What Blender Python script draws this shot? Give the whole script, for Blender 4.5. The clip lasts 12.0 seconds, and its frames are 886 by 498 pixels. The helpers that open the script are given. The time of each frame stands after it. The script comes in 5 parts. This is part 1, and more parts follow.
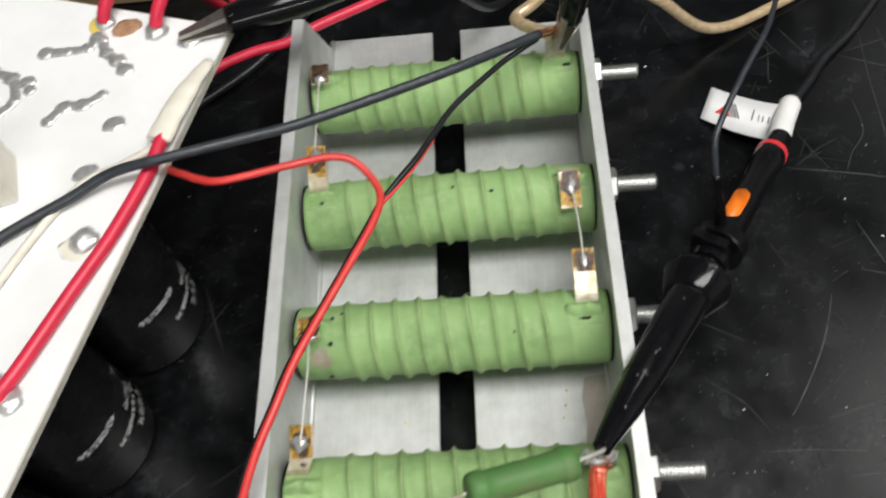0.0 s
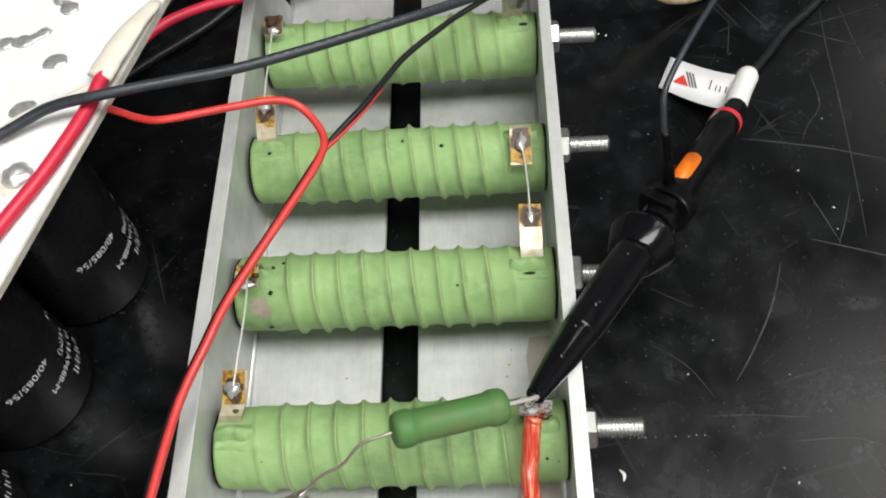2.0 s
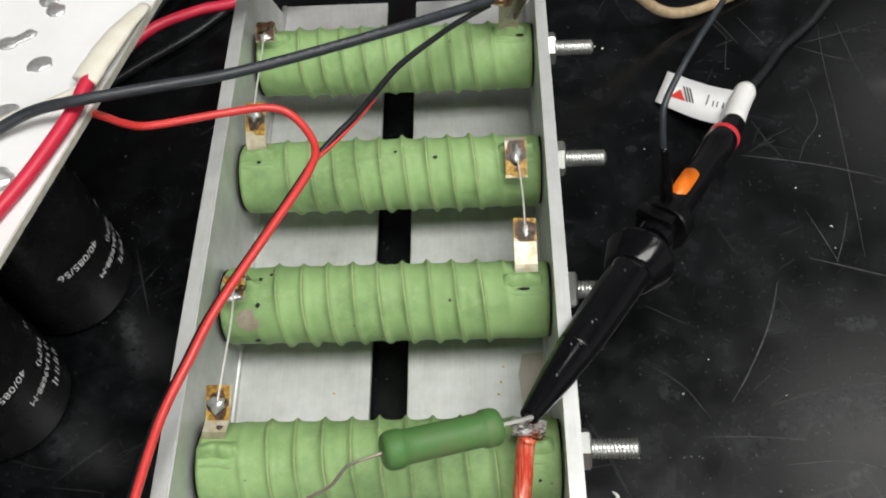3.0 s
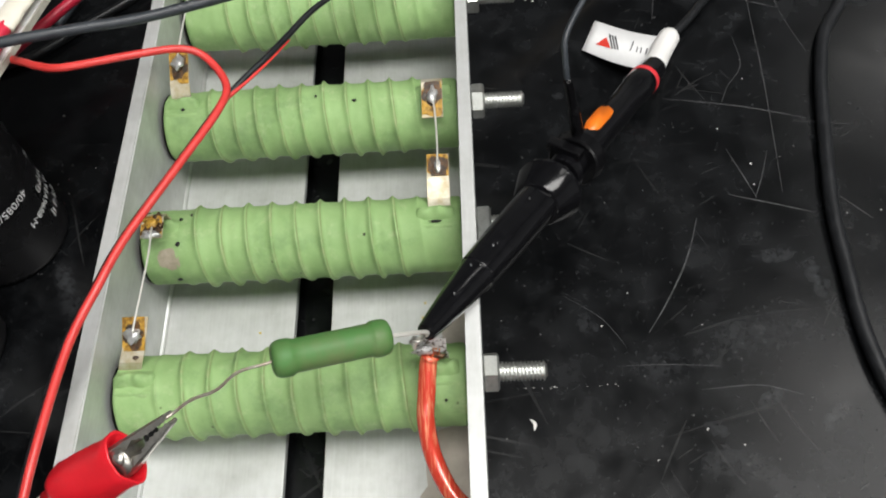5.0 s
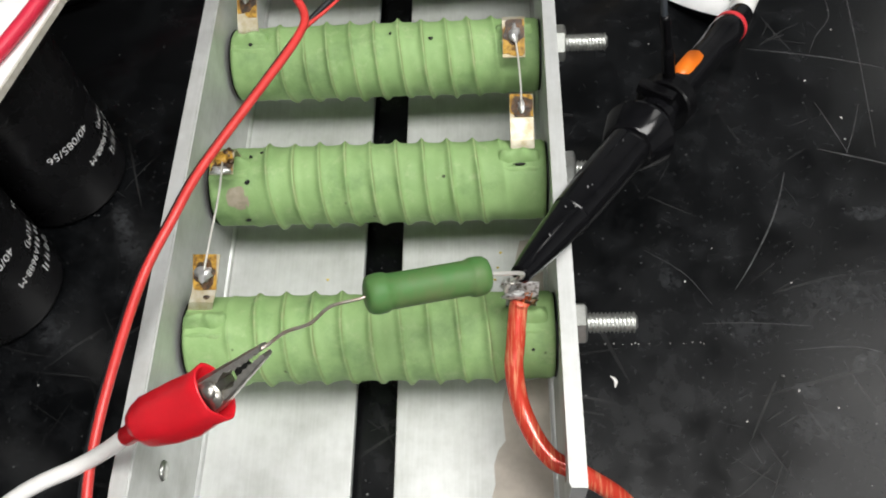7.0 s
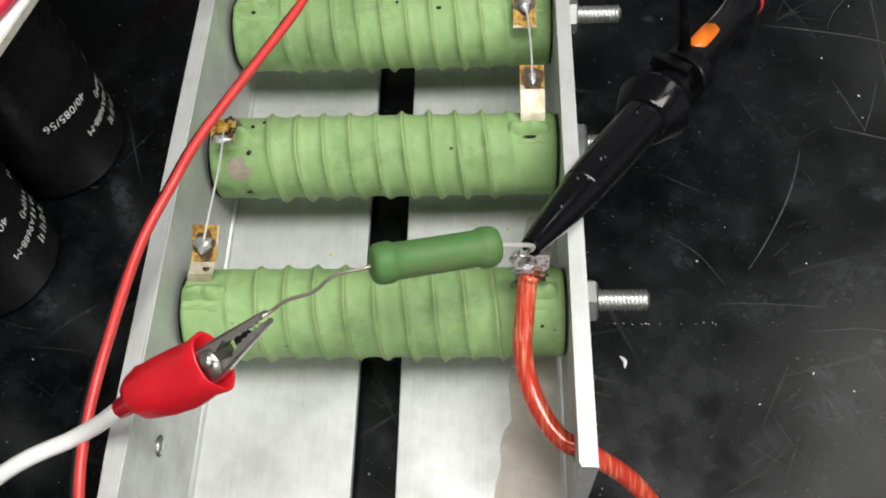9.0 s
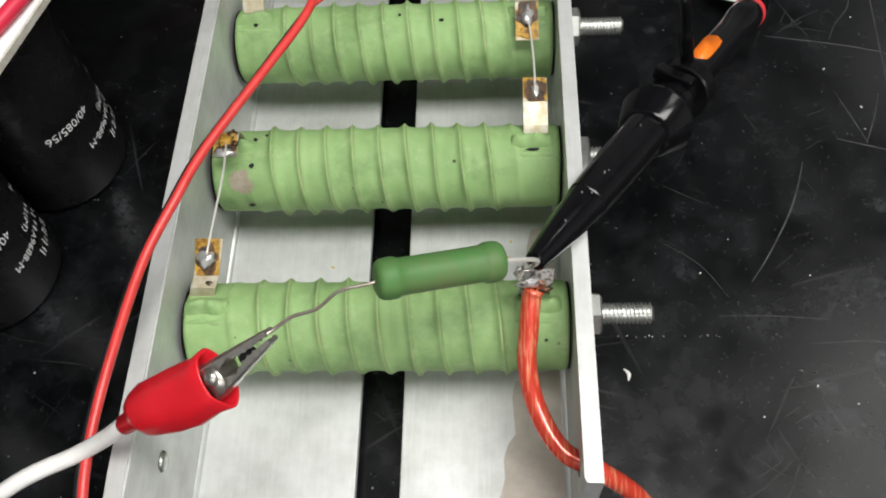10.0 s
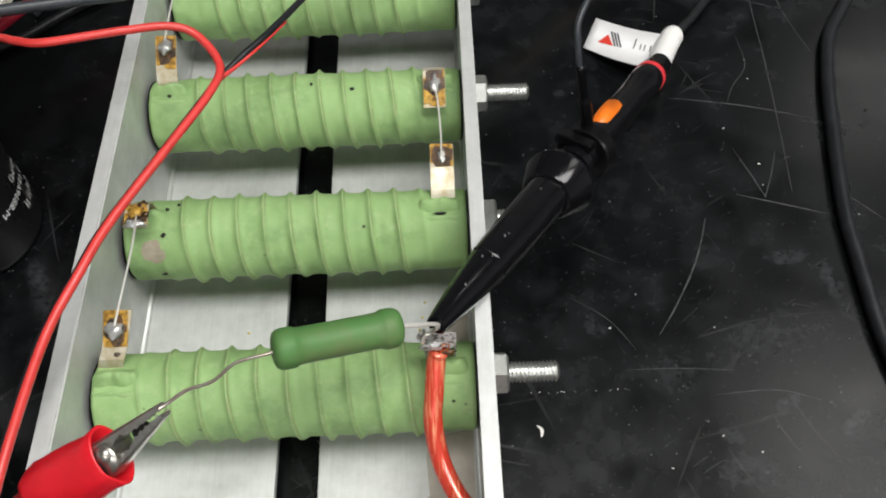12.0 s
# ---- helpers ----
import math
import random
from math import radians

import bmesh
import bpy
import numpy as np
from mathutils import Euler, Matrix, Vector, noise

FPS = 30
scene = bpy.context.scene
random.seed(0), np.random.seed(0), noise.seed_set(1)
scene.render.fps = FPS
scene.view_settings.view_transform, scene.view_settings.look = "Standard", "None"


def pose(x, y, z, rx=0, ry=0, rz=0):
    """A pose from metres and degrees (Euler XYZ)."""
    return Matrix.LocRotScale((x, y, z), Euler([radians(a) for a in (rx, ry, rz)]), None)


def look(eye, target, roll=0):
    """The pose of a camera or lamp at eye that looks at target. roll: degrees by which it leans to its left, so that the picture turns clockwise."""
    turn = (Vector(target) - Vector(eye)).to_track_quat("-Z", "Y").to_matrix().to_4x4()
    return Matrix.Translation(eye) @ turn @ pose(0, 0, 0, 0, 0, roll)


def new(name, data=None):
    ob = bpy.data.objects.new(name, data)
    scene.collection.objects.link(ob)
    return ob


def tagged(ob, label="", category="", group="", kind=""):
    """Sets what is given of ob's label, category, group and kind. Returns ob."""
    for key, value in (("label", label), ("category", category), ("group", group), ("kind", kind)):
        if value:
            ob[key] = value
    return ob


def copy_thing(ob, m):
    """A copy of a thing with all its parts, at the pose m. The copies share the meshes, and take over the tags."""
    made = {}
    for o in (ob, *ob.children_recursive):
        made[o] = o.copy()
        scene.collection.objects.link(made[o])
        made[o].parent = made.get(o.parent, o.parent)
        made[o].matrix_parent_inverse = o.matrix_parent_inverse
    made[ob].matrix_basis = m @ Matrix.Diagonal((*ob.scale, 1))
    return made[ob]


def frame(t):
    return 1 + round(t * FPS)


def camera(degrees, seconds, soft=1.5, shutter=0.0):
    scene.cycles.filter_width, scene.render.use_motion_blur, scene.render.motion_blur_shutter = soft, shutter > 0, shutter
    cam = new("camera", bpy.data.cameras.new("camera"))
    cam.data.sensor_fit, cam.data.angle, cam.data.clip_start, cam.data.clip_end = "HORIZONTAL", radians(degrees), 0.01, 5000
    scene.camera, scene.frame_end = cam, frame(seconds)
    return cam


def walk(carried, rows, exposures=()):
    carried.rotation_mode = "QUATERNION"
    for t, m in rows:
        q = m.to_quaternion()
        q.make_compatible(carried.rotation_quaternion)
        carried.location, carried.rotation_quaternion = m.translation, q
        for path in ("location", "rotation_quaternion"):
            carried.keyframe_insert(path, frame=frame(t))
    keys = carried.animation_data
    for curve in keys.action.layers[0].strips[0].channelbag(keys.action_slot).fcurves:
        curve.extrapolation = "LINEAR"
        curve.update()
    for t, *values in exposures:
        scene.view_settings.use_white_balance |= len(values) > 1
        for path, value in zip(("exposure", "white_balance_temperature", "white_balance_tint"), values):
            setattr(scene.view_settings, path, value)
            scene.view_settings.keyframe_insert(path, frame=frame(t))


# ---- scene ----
cam = camera(53.79, 12.0, soft=1.9, shutter=0.5)
PATH = [
    (0, (0.0335, -0.0914, 0.3776), (0.0008, 0.1087, 0.0328), -12.06),
    (0.2, (0.0402, -0.0800, 0.3774), (0.0099, 0.1174, 0.0308), -11.85),
    (0.5, (0.0449, -0.0805, 0.3745), (0.0153, 0.1167, 0.0277), -11.55),
    (0.7, (0.0395, -0.0924, 0.3664), (0.0121, 0.1016, 0.0177), -10.52),
    (1, (0.0361, -0.1103, 0.3594), (0.0097, 0.0857, 0.0117), -9.34),
    (1.5, (0.0412, -0.1129, 0.3645), (0.0176, 0.0856, 0.0180), -8.06),
    (2, (0.0461, -0.1056, 0.3624), (0.0228, 0.0940, 0.0166), -8.02),
    (2.5, (0.0437, -0.1027, 0.3554), (0.0231, 0.0990, 0.0105), -6.81),
    (3, (0.0437, -0.1006, 0.3558), (0.0262, 0.1035, 0.0122), -5.66),
    (3.2, (0.0466, -0.1019, 0.3543), (0.0287, 0.1043, 0.0119), -5.73),
    (4.8, (0.0782, -0.1241, 0.3526), (0.0607, 0.0795, 0.0087), -6.99),
    (5, (0.0774, -0.1271, 0.3484), (0.0598, 0.0762, 0.0044), -7.01),
    (5.5, (0.0734, -0.1317, 0.3461), (0.0540, 0.0682, 0.0001), -6.74),
    (5.8, (0.0499, -0.1486, 0.3291), (0.0286, 0.0506, -0.0172), -6.74),
    (6, (0.0515, -0.1358, 0.3239), (0.0272, 0.0587, -0.0248), -7.14),
    (6.5, (0.0504, -0.1365, 0.3212), (0.0255, 0.0573, -0.0278), -7.47),
    (7, (0.0506, -0.1298, 0.3286), (0.0259, 0.0652, -0.0198), -7.56),
    (7.2, (0.0481, -0.1337, 0.3247), (0.0236, 0.0612, -0.0237), -7.35),
    (9, (0.0478, -0.1304, 0.3179), (0.0227, 0.0606, -0.0327), -7.13),
    (9.5, (0.0472, -0.1263, 0.3174), (0.0226, 0.0659, -0.0325), -7.08),
    (10, (0.0464, -0.1280, 0.3185), (0.0216, 0.0656, -0.0307), -7.07),
    (10.5, (0.0473, -0.1265, 0.3181), (0.0240, 0.0679, -0.0307), -6.75),
    (11, (0.0423, -0.1273, 0.3176), (0.0239, 0.0733, -0.0280), -6.69),
    (11.2, (0.0445, -0.1221, 0.3174), (0.0318, 0.0824, -0.0261), -5.65),
    (11.5, (0.0542, -0.1250, 0.3206), (0.0468, 0.0852, -0.0196), -4.27),
    (12, (0.0626, -0.1274, 0.3261), (0.0599, 0.0859, -0.0123), -2.89),
]
walk(cam, [(t, look(eye, target, roll)) for t, eye, target, roll in PATH],
     exposures=((0.0, -0.12), (0.7, 0.0), (2.0, 0.0), (3.0, -0.2), (3.3, -0.2), (5.0, 0.0), (12.0, -0.05)))

# ---- light ----
world = bpy.data.worlds.new("room_air")
world.use_nodes = True
world.node_tree.nodes["Background"].inputs[0].default_value = (0.9, 0.95, 1.0, 1)
world.node_tree.nodes["Background"].inputs[1].default_value = 0.02
scene.world = world


def ceiling_lamp(x, y, sx, sy, watts):
    data = bpy.data.lights.new("ceiling_lamp", "AREA")
    data.shape, data.size, data.size_y, data.energy = "RECTANGLE", sx, sy, watts
    data.color = (1.0, 0.985, 0.955)
    ob = new("ceiling_lamp", data)
    ob.matrix_world = pose(x, y, 1.84)
    return ob


ceiling_lamp(0.68, -0.20, 1.5, 0.60, 53)
ceiling_lamp(1.10, 0.58, 0.50, 0.50, 4.5)
ceiling_lamp(1.50, 1.75, 0.50, 0.22, 2.2)
ceiling_lamp(0.2, -2.38, 2.4, 0.2, 44)


# ---- materials ----
def material(name, color=(0.5, 0.5, 0.5), rough=0.5, metal=0.0, color2=None, scale=200.0, contrast=(0.35, 0.65),
             bump=0.0, bump_scale=600.0, rough2=None, coat=0.0, stretch=(1, 1, 1), spec=0.5, detail=6.0, random=0.0):
    m = bpy.data.materials.new(name)
    m.use_nodes = True
    nt = m.node_tree
    n, l = nt.nodes, nt.links
    b = n["Principled BSDF"]
    b.inputs["Base Color"].default_value = (*color, 1)
    b.inputs["Roughness"].default_value = rough
    b.inputs["Metallic"].default_value = metal
    b.inputs["Coat Weight"].default_value = coat
    b.inputs["Specular IOR Level"].default_value = spec
    co = n.new("ShaderNodeTexCoord")
    mp = n.new("ShaderNodeMapping")
    mp.inputs["Scale"].default_value = stretch
    l.new(co.outputs["Object"], mp.inputs["Vector"])
    if color2 is not None or rough2 is not None:
        no = n.new("ShaderNodeTexNoise")
        no.inputs["Scale"].default_value = scale
        no.inputs["Detail"].default_value = detail
        no.inputs["Roughness"].default_value = 0.62
        l.new(mp.outputs["Vector"], no.inputs["Vector"])
        ra = n.new("ShaderNodeMapRange")
        ra.inputs["From Min"].default_value, ra.inputs["From Max"].default_value = contrast
        l.new(no.outputs["Fac"], ra.inputs["Value"])
        if color2 is not None:
            mx = n.new("ShaderNodeMix")
            mx.data_type = "RGBA"
            mx.inputs["A"].default_value = (*color, 1)
            mx.inputs["B"].default_value = (*color2, 1)
            l.new(ra.outputs["Result"], mx.inputs["Factor"])
            l.new(mx.outputs["Result"], b.inputs["Base Color"])
        if rough2 is not None:
            mr = n.new("ShaderNodeMapRange")
            mr.inputs["To Min"].default_value, mr.inputs["To Max"].default_value = rough, rough2
            l.new(ra.outputs["Result"], mr.inputs["Value"])
            l.new(mr.outputs["Result"], b.inputs["Roughness"])
    if bump:
        nb = n.new("ShaderNodeTexNoise")
        nb.inputs["Scale"].default_value = bump_scale
        nb.inputs["Detail"].default_value = 5.0
        l.new(mp.outputs["Vector"], nb.inputs["Vector"])
        bp = n.new("ShaderNodeBump")
        bp.inputs["Strength"].default_value = bump
        bp.inputs["Distance"].default_value = 0.0006
        l.new(nb.outputs["Fac"], bp.inputs["Height"])
        l.new(bp.outputs["Normal"], b.inputs["Normal"])
    return m


def node(nt, kind, **values):
    x = nt.nodes.new(kind)
    for key, value in values.items():
        x.inputs[key].default_value = value
    return x


def ramp_of(nt, source, low, high, to_min=0.0, to_max=1.0):
    r = node(nt, "ShaderNodeMapRange", **{"From Min": low, "From Max": high, "To Min": to_min, "To Max": to_max})
    nt.links.new(source, r.inputs["Value"])
    return r.outputs["Result"]


def mix_color(nt, fac, a, b):
    m = nt.nodes.new("ShaderNodeMix")
    m.data_type = "RGBA"
    nt.links.new(fac, m.inputs["Factor"])
    for key, value in (("A", a), ("B", b)):
        if isinstance(value, tuple):
            m.inputs[key].default_value = (*value, 1)
        else:
            nt.links.new(value, m.inputs[key])
    return m.outputs["Result"]


SMEARS = ((0.208, 0.067, 0.011, 0.0035, 0.1, 0.8),
          (0.225, 0.054, 0.0045, 0.012, 0.2, 0.8),
          (0.193, -0.0, 0.006, 0.003, 0.6, 0.9),
          (0.169, -0.012, 0.005, 0.0035, -0.4, 0.8),
          (0.17, -0.026, 0.012, 0.008, 0, 0.5),
          (0.122, 0.037, 0.004, 0.006, 0.3, 0.7),
          (0.217, -0.009, 0.01, 0.003, 0.7, 0.7),
          (0.153, 0.016, 0.016, 0.012, 0, 0.35),
          (0.191, 0.027, 0.03, 0.012, 0.2, 0.3),
          (-0.118, 0.072, 0.0045, 0.01, 0.5, 0.9),
          (-0.112, 0.058, 0.006, 0.012, 0.5, 0.5),
          (-0.139, 0.018, 0.007, 0.009, 0.4, 0.6),
          (-0.082, 0.008, 0.003, 0.006, 0.3, 0.9),
          (0.12, 0.166, 0.003, 0.003, 0, 0.8),
          (0.2, 0.235, 0.012, 0.008, 0.5, 0.5),
          (0.215, 0.21, 0.02, 0.005, 0.9, 0.4))


def bench_material():
    """Black epoxy worktop: fine scratches, dusty smears and rubbed patches."""
    m = bpy.data.materials.new("black_epoxy")
    m.use_nodes = True
    nt = m.node_tree
    l = nt.links
    b = nt.nodes["Principled BSDF"]
    co = nt.nodes.new("ShaderNodeTexCoord")
    # broad smears
    big = node(nt, "ShaderNodeTexNoise", Scale=14.0, Detail=8.0, Roughness=0.65)
    l.new(co.outputs["Object"], big.inputs["Vector"])
    smear = ramp_of(nt, big.outputs["Fac"], 0.42, 0.78)
    # fine dust
    fine = node(nt, "ShaderNodeTexNoise", Scale=420.0, Detail=3.0, Roughness=0.7)
    l.new(co.outputs["Object"], fine.inputs["Vector"])
    dust = ramp_of(nt, fine.outputs["Fac"], 0.61, 0.72)
    # hair scratches: short straight strokes in several directions
    lines = None
    for k, (turn, sx, sy, low) in enumerate(((0.45, 520, 16, 0.735), (-0.5, 600, 20, 0.74), (1.35, 560, 14, 0.74), (2.2, 480, 18, 0.74), (0.95, 800, 40, 0.75), (-1.1, 900, 45, 0.75), (1.75, 420, 9, 0.75))):
        mp = node(nt, "ShaderNodeMapping")
        mp.inputs["Rotation"].default_value = (0, 0, turn)
        mp.vector_type = "TEXTURE"
        mp.inputs["Scale"].default_value = (1 / sx, 1 / sy, 1)
        mp.inputs["Location"].default_value = (3.1 * k, 1.7 * k, 0.3 + k)
        bend = node(nt, "ShaderNodeTexNoise", Scale=9.0, Detail=1.0)
        l.new(co.outputs["Object"], bend.inputs["Vector"])
        warp = nt.nodes.new("ShaderNodeVectorMath")
        warp.operation = "MULTIPLY_ADD"
        warp.inputs[1].default_value = (0.02, 0.02, 0)
        l.new(bend.outputs["Color"], warp.inputs[0])
        l.new(co.outputs["Object"], warp.inputs[2])
        l.new(warp.outputs[0], mp.inputs["Vector"])
        no = node(nt, "ShaderNodeTexNoise", Scale=1.0, Detail=0.0)
        l.new(mp.outputs["Vector"], no.inputs["Vector"])
        line = ramp_of(nt, no.outputs["Fac"], low + 0.015, low + 0.11)
        if lines is None:
            lines = line
        else:
            mx = nt.nodes.new("ShaderNodeMath")
            mx.operation = "MAXIMUM"
            l.new(lines, mx.inputs[0])
            l.new(line, mx.inputs[1])
            lines = mx.outputs[0]
    gate = node(nt, "ShaderNodeTexNoise", Scale=19.0, Detail=2.0)
    l.new(co.outputs["Object"], gate.inputs["Vector"])
    gated = nt.nodes.new("ShaderNodeMath")
    gated.operation = "MULTIPLY"
    l.new(lines, gated.inputs[0])
    l.new(ramp_of(nt, gate.outputs["Fac"], 0.46, 0.70, 0.0, 0.22), gated.inputs[1])
    c = mix_color(nt, smear, (0.0018, 0.0020, 0.0023), (0.0052, 0.0057, 0.0064))
    cloud = node(nt, "ShaderNodeTexNoise", Scale=48.0, Detail=8.0, Roughness=0.66)
    l.new(co.outputs["Object"], cloud.inputs["Vector"])
    c = mix_color(nt, ramp_of(nt, cloud.outputs["Fac"], 0.46, 0.92, 0, 0.32), c, (0.034, 0.037, 0.041))
    c = mix_color(nt, ramp_of(nt, dust, 0, 1, 0, 0.25), c, (0.06, 0.062, 0.064))
    spots = node(nt, "ShaderNodeTexVoronoi", Scale=130.0)
    l.new(co.outputs["Object"], spots.inputs["Vector"])
    seed = nt.nodes.new("ShaderNodeSeparateColor")
    l.new(spots.outputs["Color"], seed.inputs[0])
    rare = nt.nodes.new("ShaderNodeMath")
    rare.operation = "MULTIPLY"
    l.new(ramp_of(nt, seed.outputs[0], 0.90, 0.95), rare.inputs[0])
    l.new(ramp_of(nt, spots.outputs["Distance"], 0.075, 0.03), rare.inputs[1])
    c = mix_color(nt, rare.outputs[0], c, (0.30, 0.30, 0.29))
    motes = node(nt, "ShaderNodeTexVoronoi", Scale=330.0)
    l.new(co.outputs["Object"], motes.inputs["Vector"])
    mote_seed = nt.nodes.new("ShaderNodeSeparateColor")
    l.new(motes.outputs["Color"], mote_seed.inputs[0])
    some = nt.nodes.new("ShaderNodeMath")
    some.operation = "MULTIPLY"
    l.new(ramp_of(nt, mote_seed.outputs[1], 0.88, 0.99), some.inputs[0])
    l.new(ramp_of(nt, motes.outputs["Distance"], 0.15, 0.04), some.inputs[1])
    c = mix_color(nt, some.outputs[0], c, (0.12, 0.12, 0.12))
    c = mix_color(nt, gated.outputs[0], c, (0.085, 0.085, 0.085))
    # rubbed and dusty smears, each where it lies on the worktop
    rub = node(nt, "ShaderNodeTexNoise", Scale=240.0, Detail=6.0, Roughness=0.7)
    l.new(co.outputs["Object"], rub.inputs["Vector"])
    for x, y, rx, ry, turn, strength in SMEARS:
        mp = node(nt, "ShaderNodeMapping", Location=(x, y, 0), Rotation=(0, 0, turn), Scale=(rx, ry, 1))
        mp.vector_type = "TEXTURE"
        l.new(co.outputs["Object"], mp.inputs["Vector"])
        far = nt.nodes.new("ShaderNodeVectorMath")
        far.operation = "LENGTH"
        l.new(mp.outputs["Vector"], far.inputs[0])
        fade = nt.nodes.new("ShaderNodeMath")
        fade.operation = "MULTIPLY"
        l.new(ramp_of(nt, far.outputs["Value"], 1.25, 0.1, 0, strength), fade.inputs[0])
        l.new(ramp_of(nt, rub.outputs["Fac"], 0.38, 0.75), fade.inputs[1])
        c = mix_color(nt, fade.outputs[0], c, (0.060, 0.063, 0.068))
    l.new(c, b.inputs["Base Color"])
    haze = nt.nodes.new("ShaderNodeMath")
    haze.operation = "ADD"
    l.new(ramp_of(nt, smear, 0, 1, 0.10, 0.20), haze.inputs[0])
    l.new(ramp_of(nt, cloud.outputs["Fac"], 0.30, 0.75, 0.05, 0.19), haze.inputs[1])
    l.new(haze.outputs[0], b.inputs["Roughness"])
    b.inputs["Specular IOR Level"].default_value = 0.30
    bp = node(nt, "ShaderNodeBump", Strength=0.12, Distance=0.0004)
    l.new(fine.outputs["Fac"], bp.inputs["Height"])
    l.new(bp.outputs["Normal"], b.inputs["Normal"])
    return m


def aluminium_material():
    """Mill-finish aluminium: drawn streaks along y, dull patches, scuffs."""
    m = bpy.data.materials.new("mill_aluminium")
    m.use_nodes = True
    nt = m.node_tree
    l = nt.links
    b = nt.nodes["Principled BSDF"]
    b.inputs["Metallic"].default_value = 0.58
    b.inputs["Specular IOR Level"].default_value = 0.35
    co = nt.nodes.new("ShaderNodeTexCoord")
    mp = node(nt, "ShaderNodeMapping")
    mp.inputs["Scale"].default_value = (1.0, 0.05, 1.0)
    l.new(co.outputs["Object"], mp.inputs["Vector"])
    streak = node(nt, "ShaderNodeTexNoise", Scale=900.0, Detail=4.0, Roughness=0.6)
    l.new(mp.outputs["Vector"], streak.inputs["Vector"])
    blot = node(nt, "ShaderNodeTexNoise", Scale=60.0, Detail=7.0, Roughness=0.6)
    l.new(co.outputs["Object"], blot.inputs["Vector"])
    c = mix_color(nt, ramp_of(nt, blot.outputs["Fac"], 0.35, 0.7), (0.62, 0.63, 0.62), (0.47, 0.48, 0.46))
    c = mix_color(nt, ramp_of(nt, streak.outputs["Fac"], 0.4, 0.75, 0, 0.25), c, (0.74, 0.75, 0.75))
    l.new(c, b.inputs["Base Color"])
    l.new(ramp_of(nt, blot.outputs["Fac"], 0.3, 0.7, 0.48, 0.62), b.inputs["Roughness"])
    bp = node(nt, "ShaderNodeBump", Strength=0.15, Distance=0.0002)
    l.new(streak.outputs["Fac"], bp.inputs["Height"])
    l.new(bp.outputs["Normal"], b.inputs["Normal"])
    return m


def enamel_material():
    """Matt green cement coating with faint pale wear and small dark pits."""
    m = bpy.data.materials.new("green_cement")
    m.use_nodes = True
    nt = m.node_tree
    l = nt.links
    b = nt.nodes["Principled BSDF"]
    b.inputs["Roughness"].default_value = 0.62
    b.inputs["Specular IOR Level"].default_value = 0.35
    co = nt.nodes.new("ShaderNodeTexCoord")
    info = nt.nodes.new("ShaderNodeObjectInfo")
    ofs = nt.nodes.new("ShaderNodeVectorMath")
    ofs.operation = "ADD"
    l.new(co.outputs["Object"], ofs.inputs[0])
    l.new(info.outputs["Random"], ofs.inputs[1])
    blot = node(nt, "ShaderNodeTexNoise", Scale=70.0, Detail=6.0, Roughness=0.6)
    l.new(ofs.outputs[0], blot.inputs["Vector"])
    grain = node(nt, "ShaderNodeTexNoise", Scale=1500.0, Detail=3.0)
    l.new(ofs.outputs[0], grain.inputs["Vector"])
    pits = node(nt, "ShaderNodeTexVoronoi", Scale=110.0)
    l.new(ofs.outputs[0], pits.inputs["Vector"])
    c = mix_color(nt, ramp_of(nt, blot.outputs["Fac"], 0.3, 0.7), (0.212, 0.345, 0.130), (0.272, 0.415, 0.172))
    c = mix_color(nt, ramp_of(nt, grain.outputs["Fac"], 0.62, 0.8, 0, 0.25), c, (0.42, 0.52, 0.27))
    pit_seed = nt.nodes.new("ShaderNodeSeparateColor")
    l.new(pits.outputs["Color"], pit_seed.inputs[0])
    few = nt.nodes.new("ShaderNodeMath")
    few.operation = "MULTIPLY"
    l.new(ramp_of(nt, pit_seed.outputs[0], 0.78, 0.82), few.inputs[0])
    l.new(ramp_of(nt, pits.outputs["Distance"], 0.085, 0.055), few.inputs[1])
    c = mix_color(nt, few.outputs[0], c, (0.04, 0.05, 0.02))
    at = nt.nodes.new("ShaderNodeAttribute")
    at.attribute_name = "ridge"
    patchy = nt.nodes.new("ShaderNodeMath")
    patchy.operation = "MULTIPLY"
    l.new(ramp_of(nt, at.outputs["Fac"], 0.66, 1.0, 0, 0.55), patchy.inputs[0])
    worn = node(nt, "ShaderNodeTexNoise", Scale=260.0, Detail=4.0)
    l.new(ofs.outputs[0], worn.inputs["Vector"])
    l.new(ramp_of(nt, worn.outputs["Fac"], 0.44, 0.70), patchy.inputs[1])
    c = mix_color(nt, patchy.outputs[0], c, (0.38, 0.37, 0.21))
    # shadow beside each ridge, painted in as a patchy thin brown line
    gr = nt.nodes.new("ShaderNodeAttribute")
    gr.attribute_name = "ridge_shadow"
    crest_shade = nt.nodes.new("ShaderNodeMath")
    crest_shade.operation = "MULTIPLY"
    l.new(ramp_of(nt, gr.outputs["Fac"], 0.2, 1.0, 0, 0.8), crest_shade.inputs[0])
    l.new(ramp_of(nt, blot.outputs["Fac"], 0.34, 0.56), crest_shade.inputs[1])
    c = mix_color(nt, crest_shade.outputs[0], c, (0.150, 0.175, 0.07))
    scuff = node(nt, "ShaderNodeTexNoise", Scale=150.0, Detail=9.0, Roughness=0.75)
    l.new(ofs.outputs[0], scuff.inputs["Vector"])
    c = mix_color(nt, ramp_of(nt, scuff.outputs["Fac"], 0.55, 0.68, 0, 0.60), c, (0.36, 0.46, 0.24))
    soot = node(nt, "ShaderNodeTexNoise", Scale=38.0, Detail=8.0, Roughness=0.7)
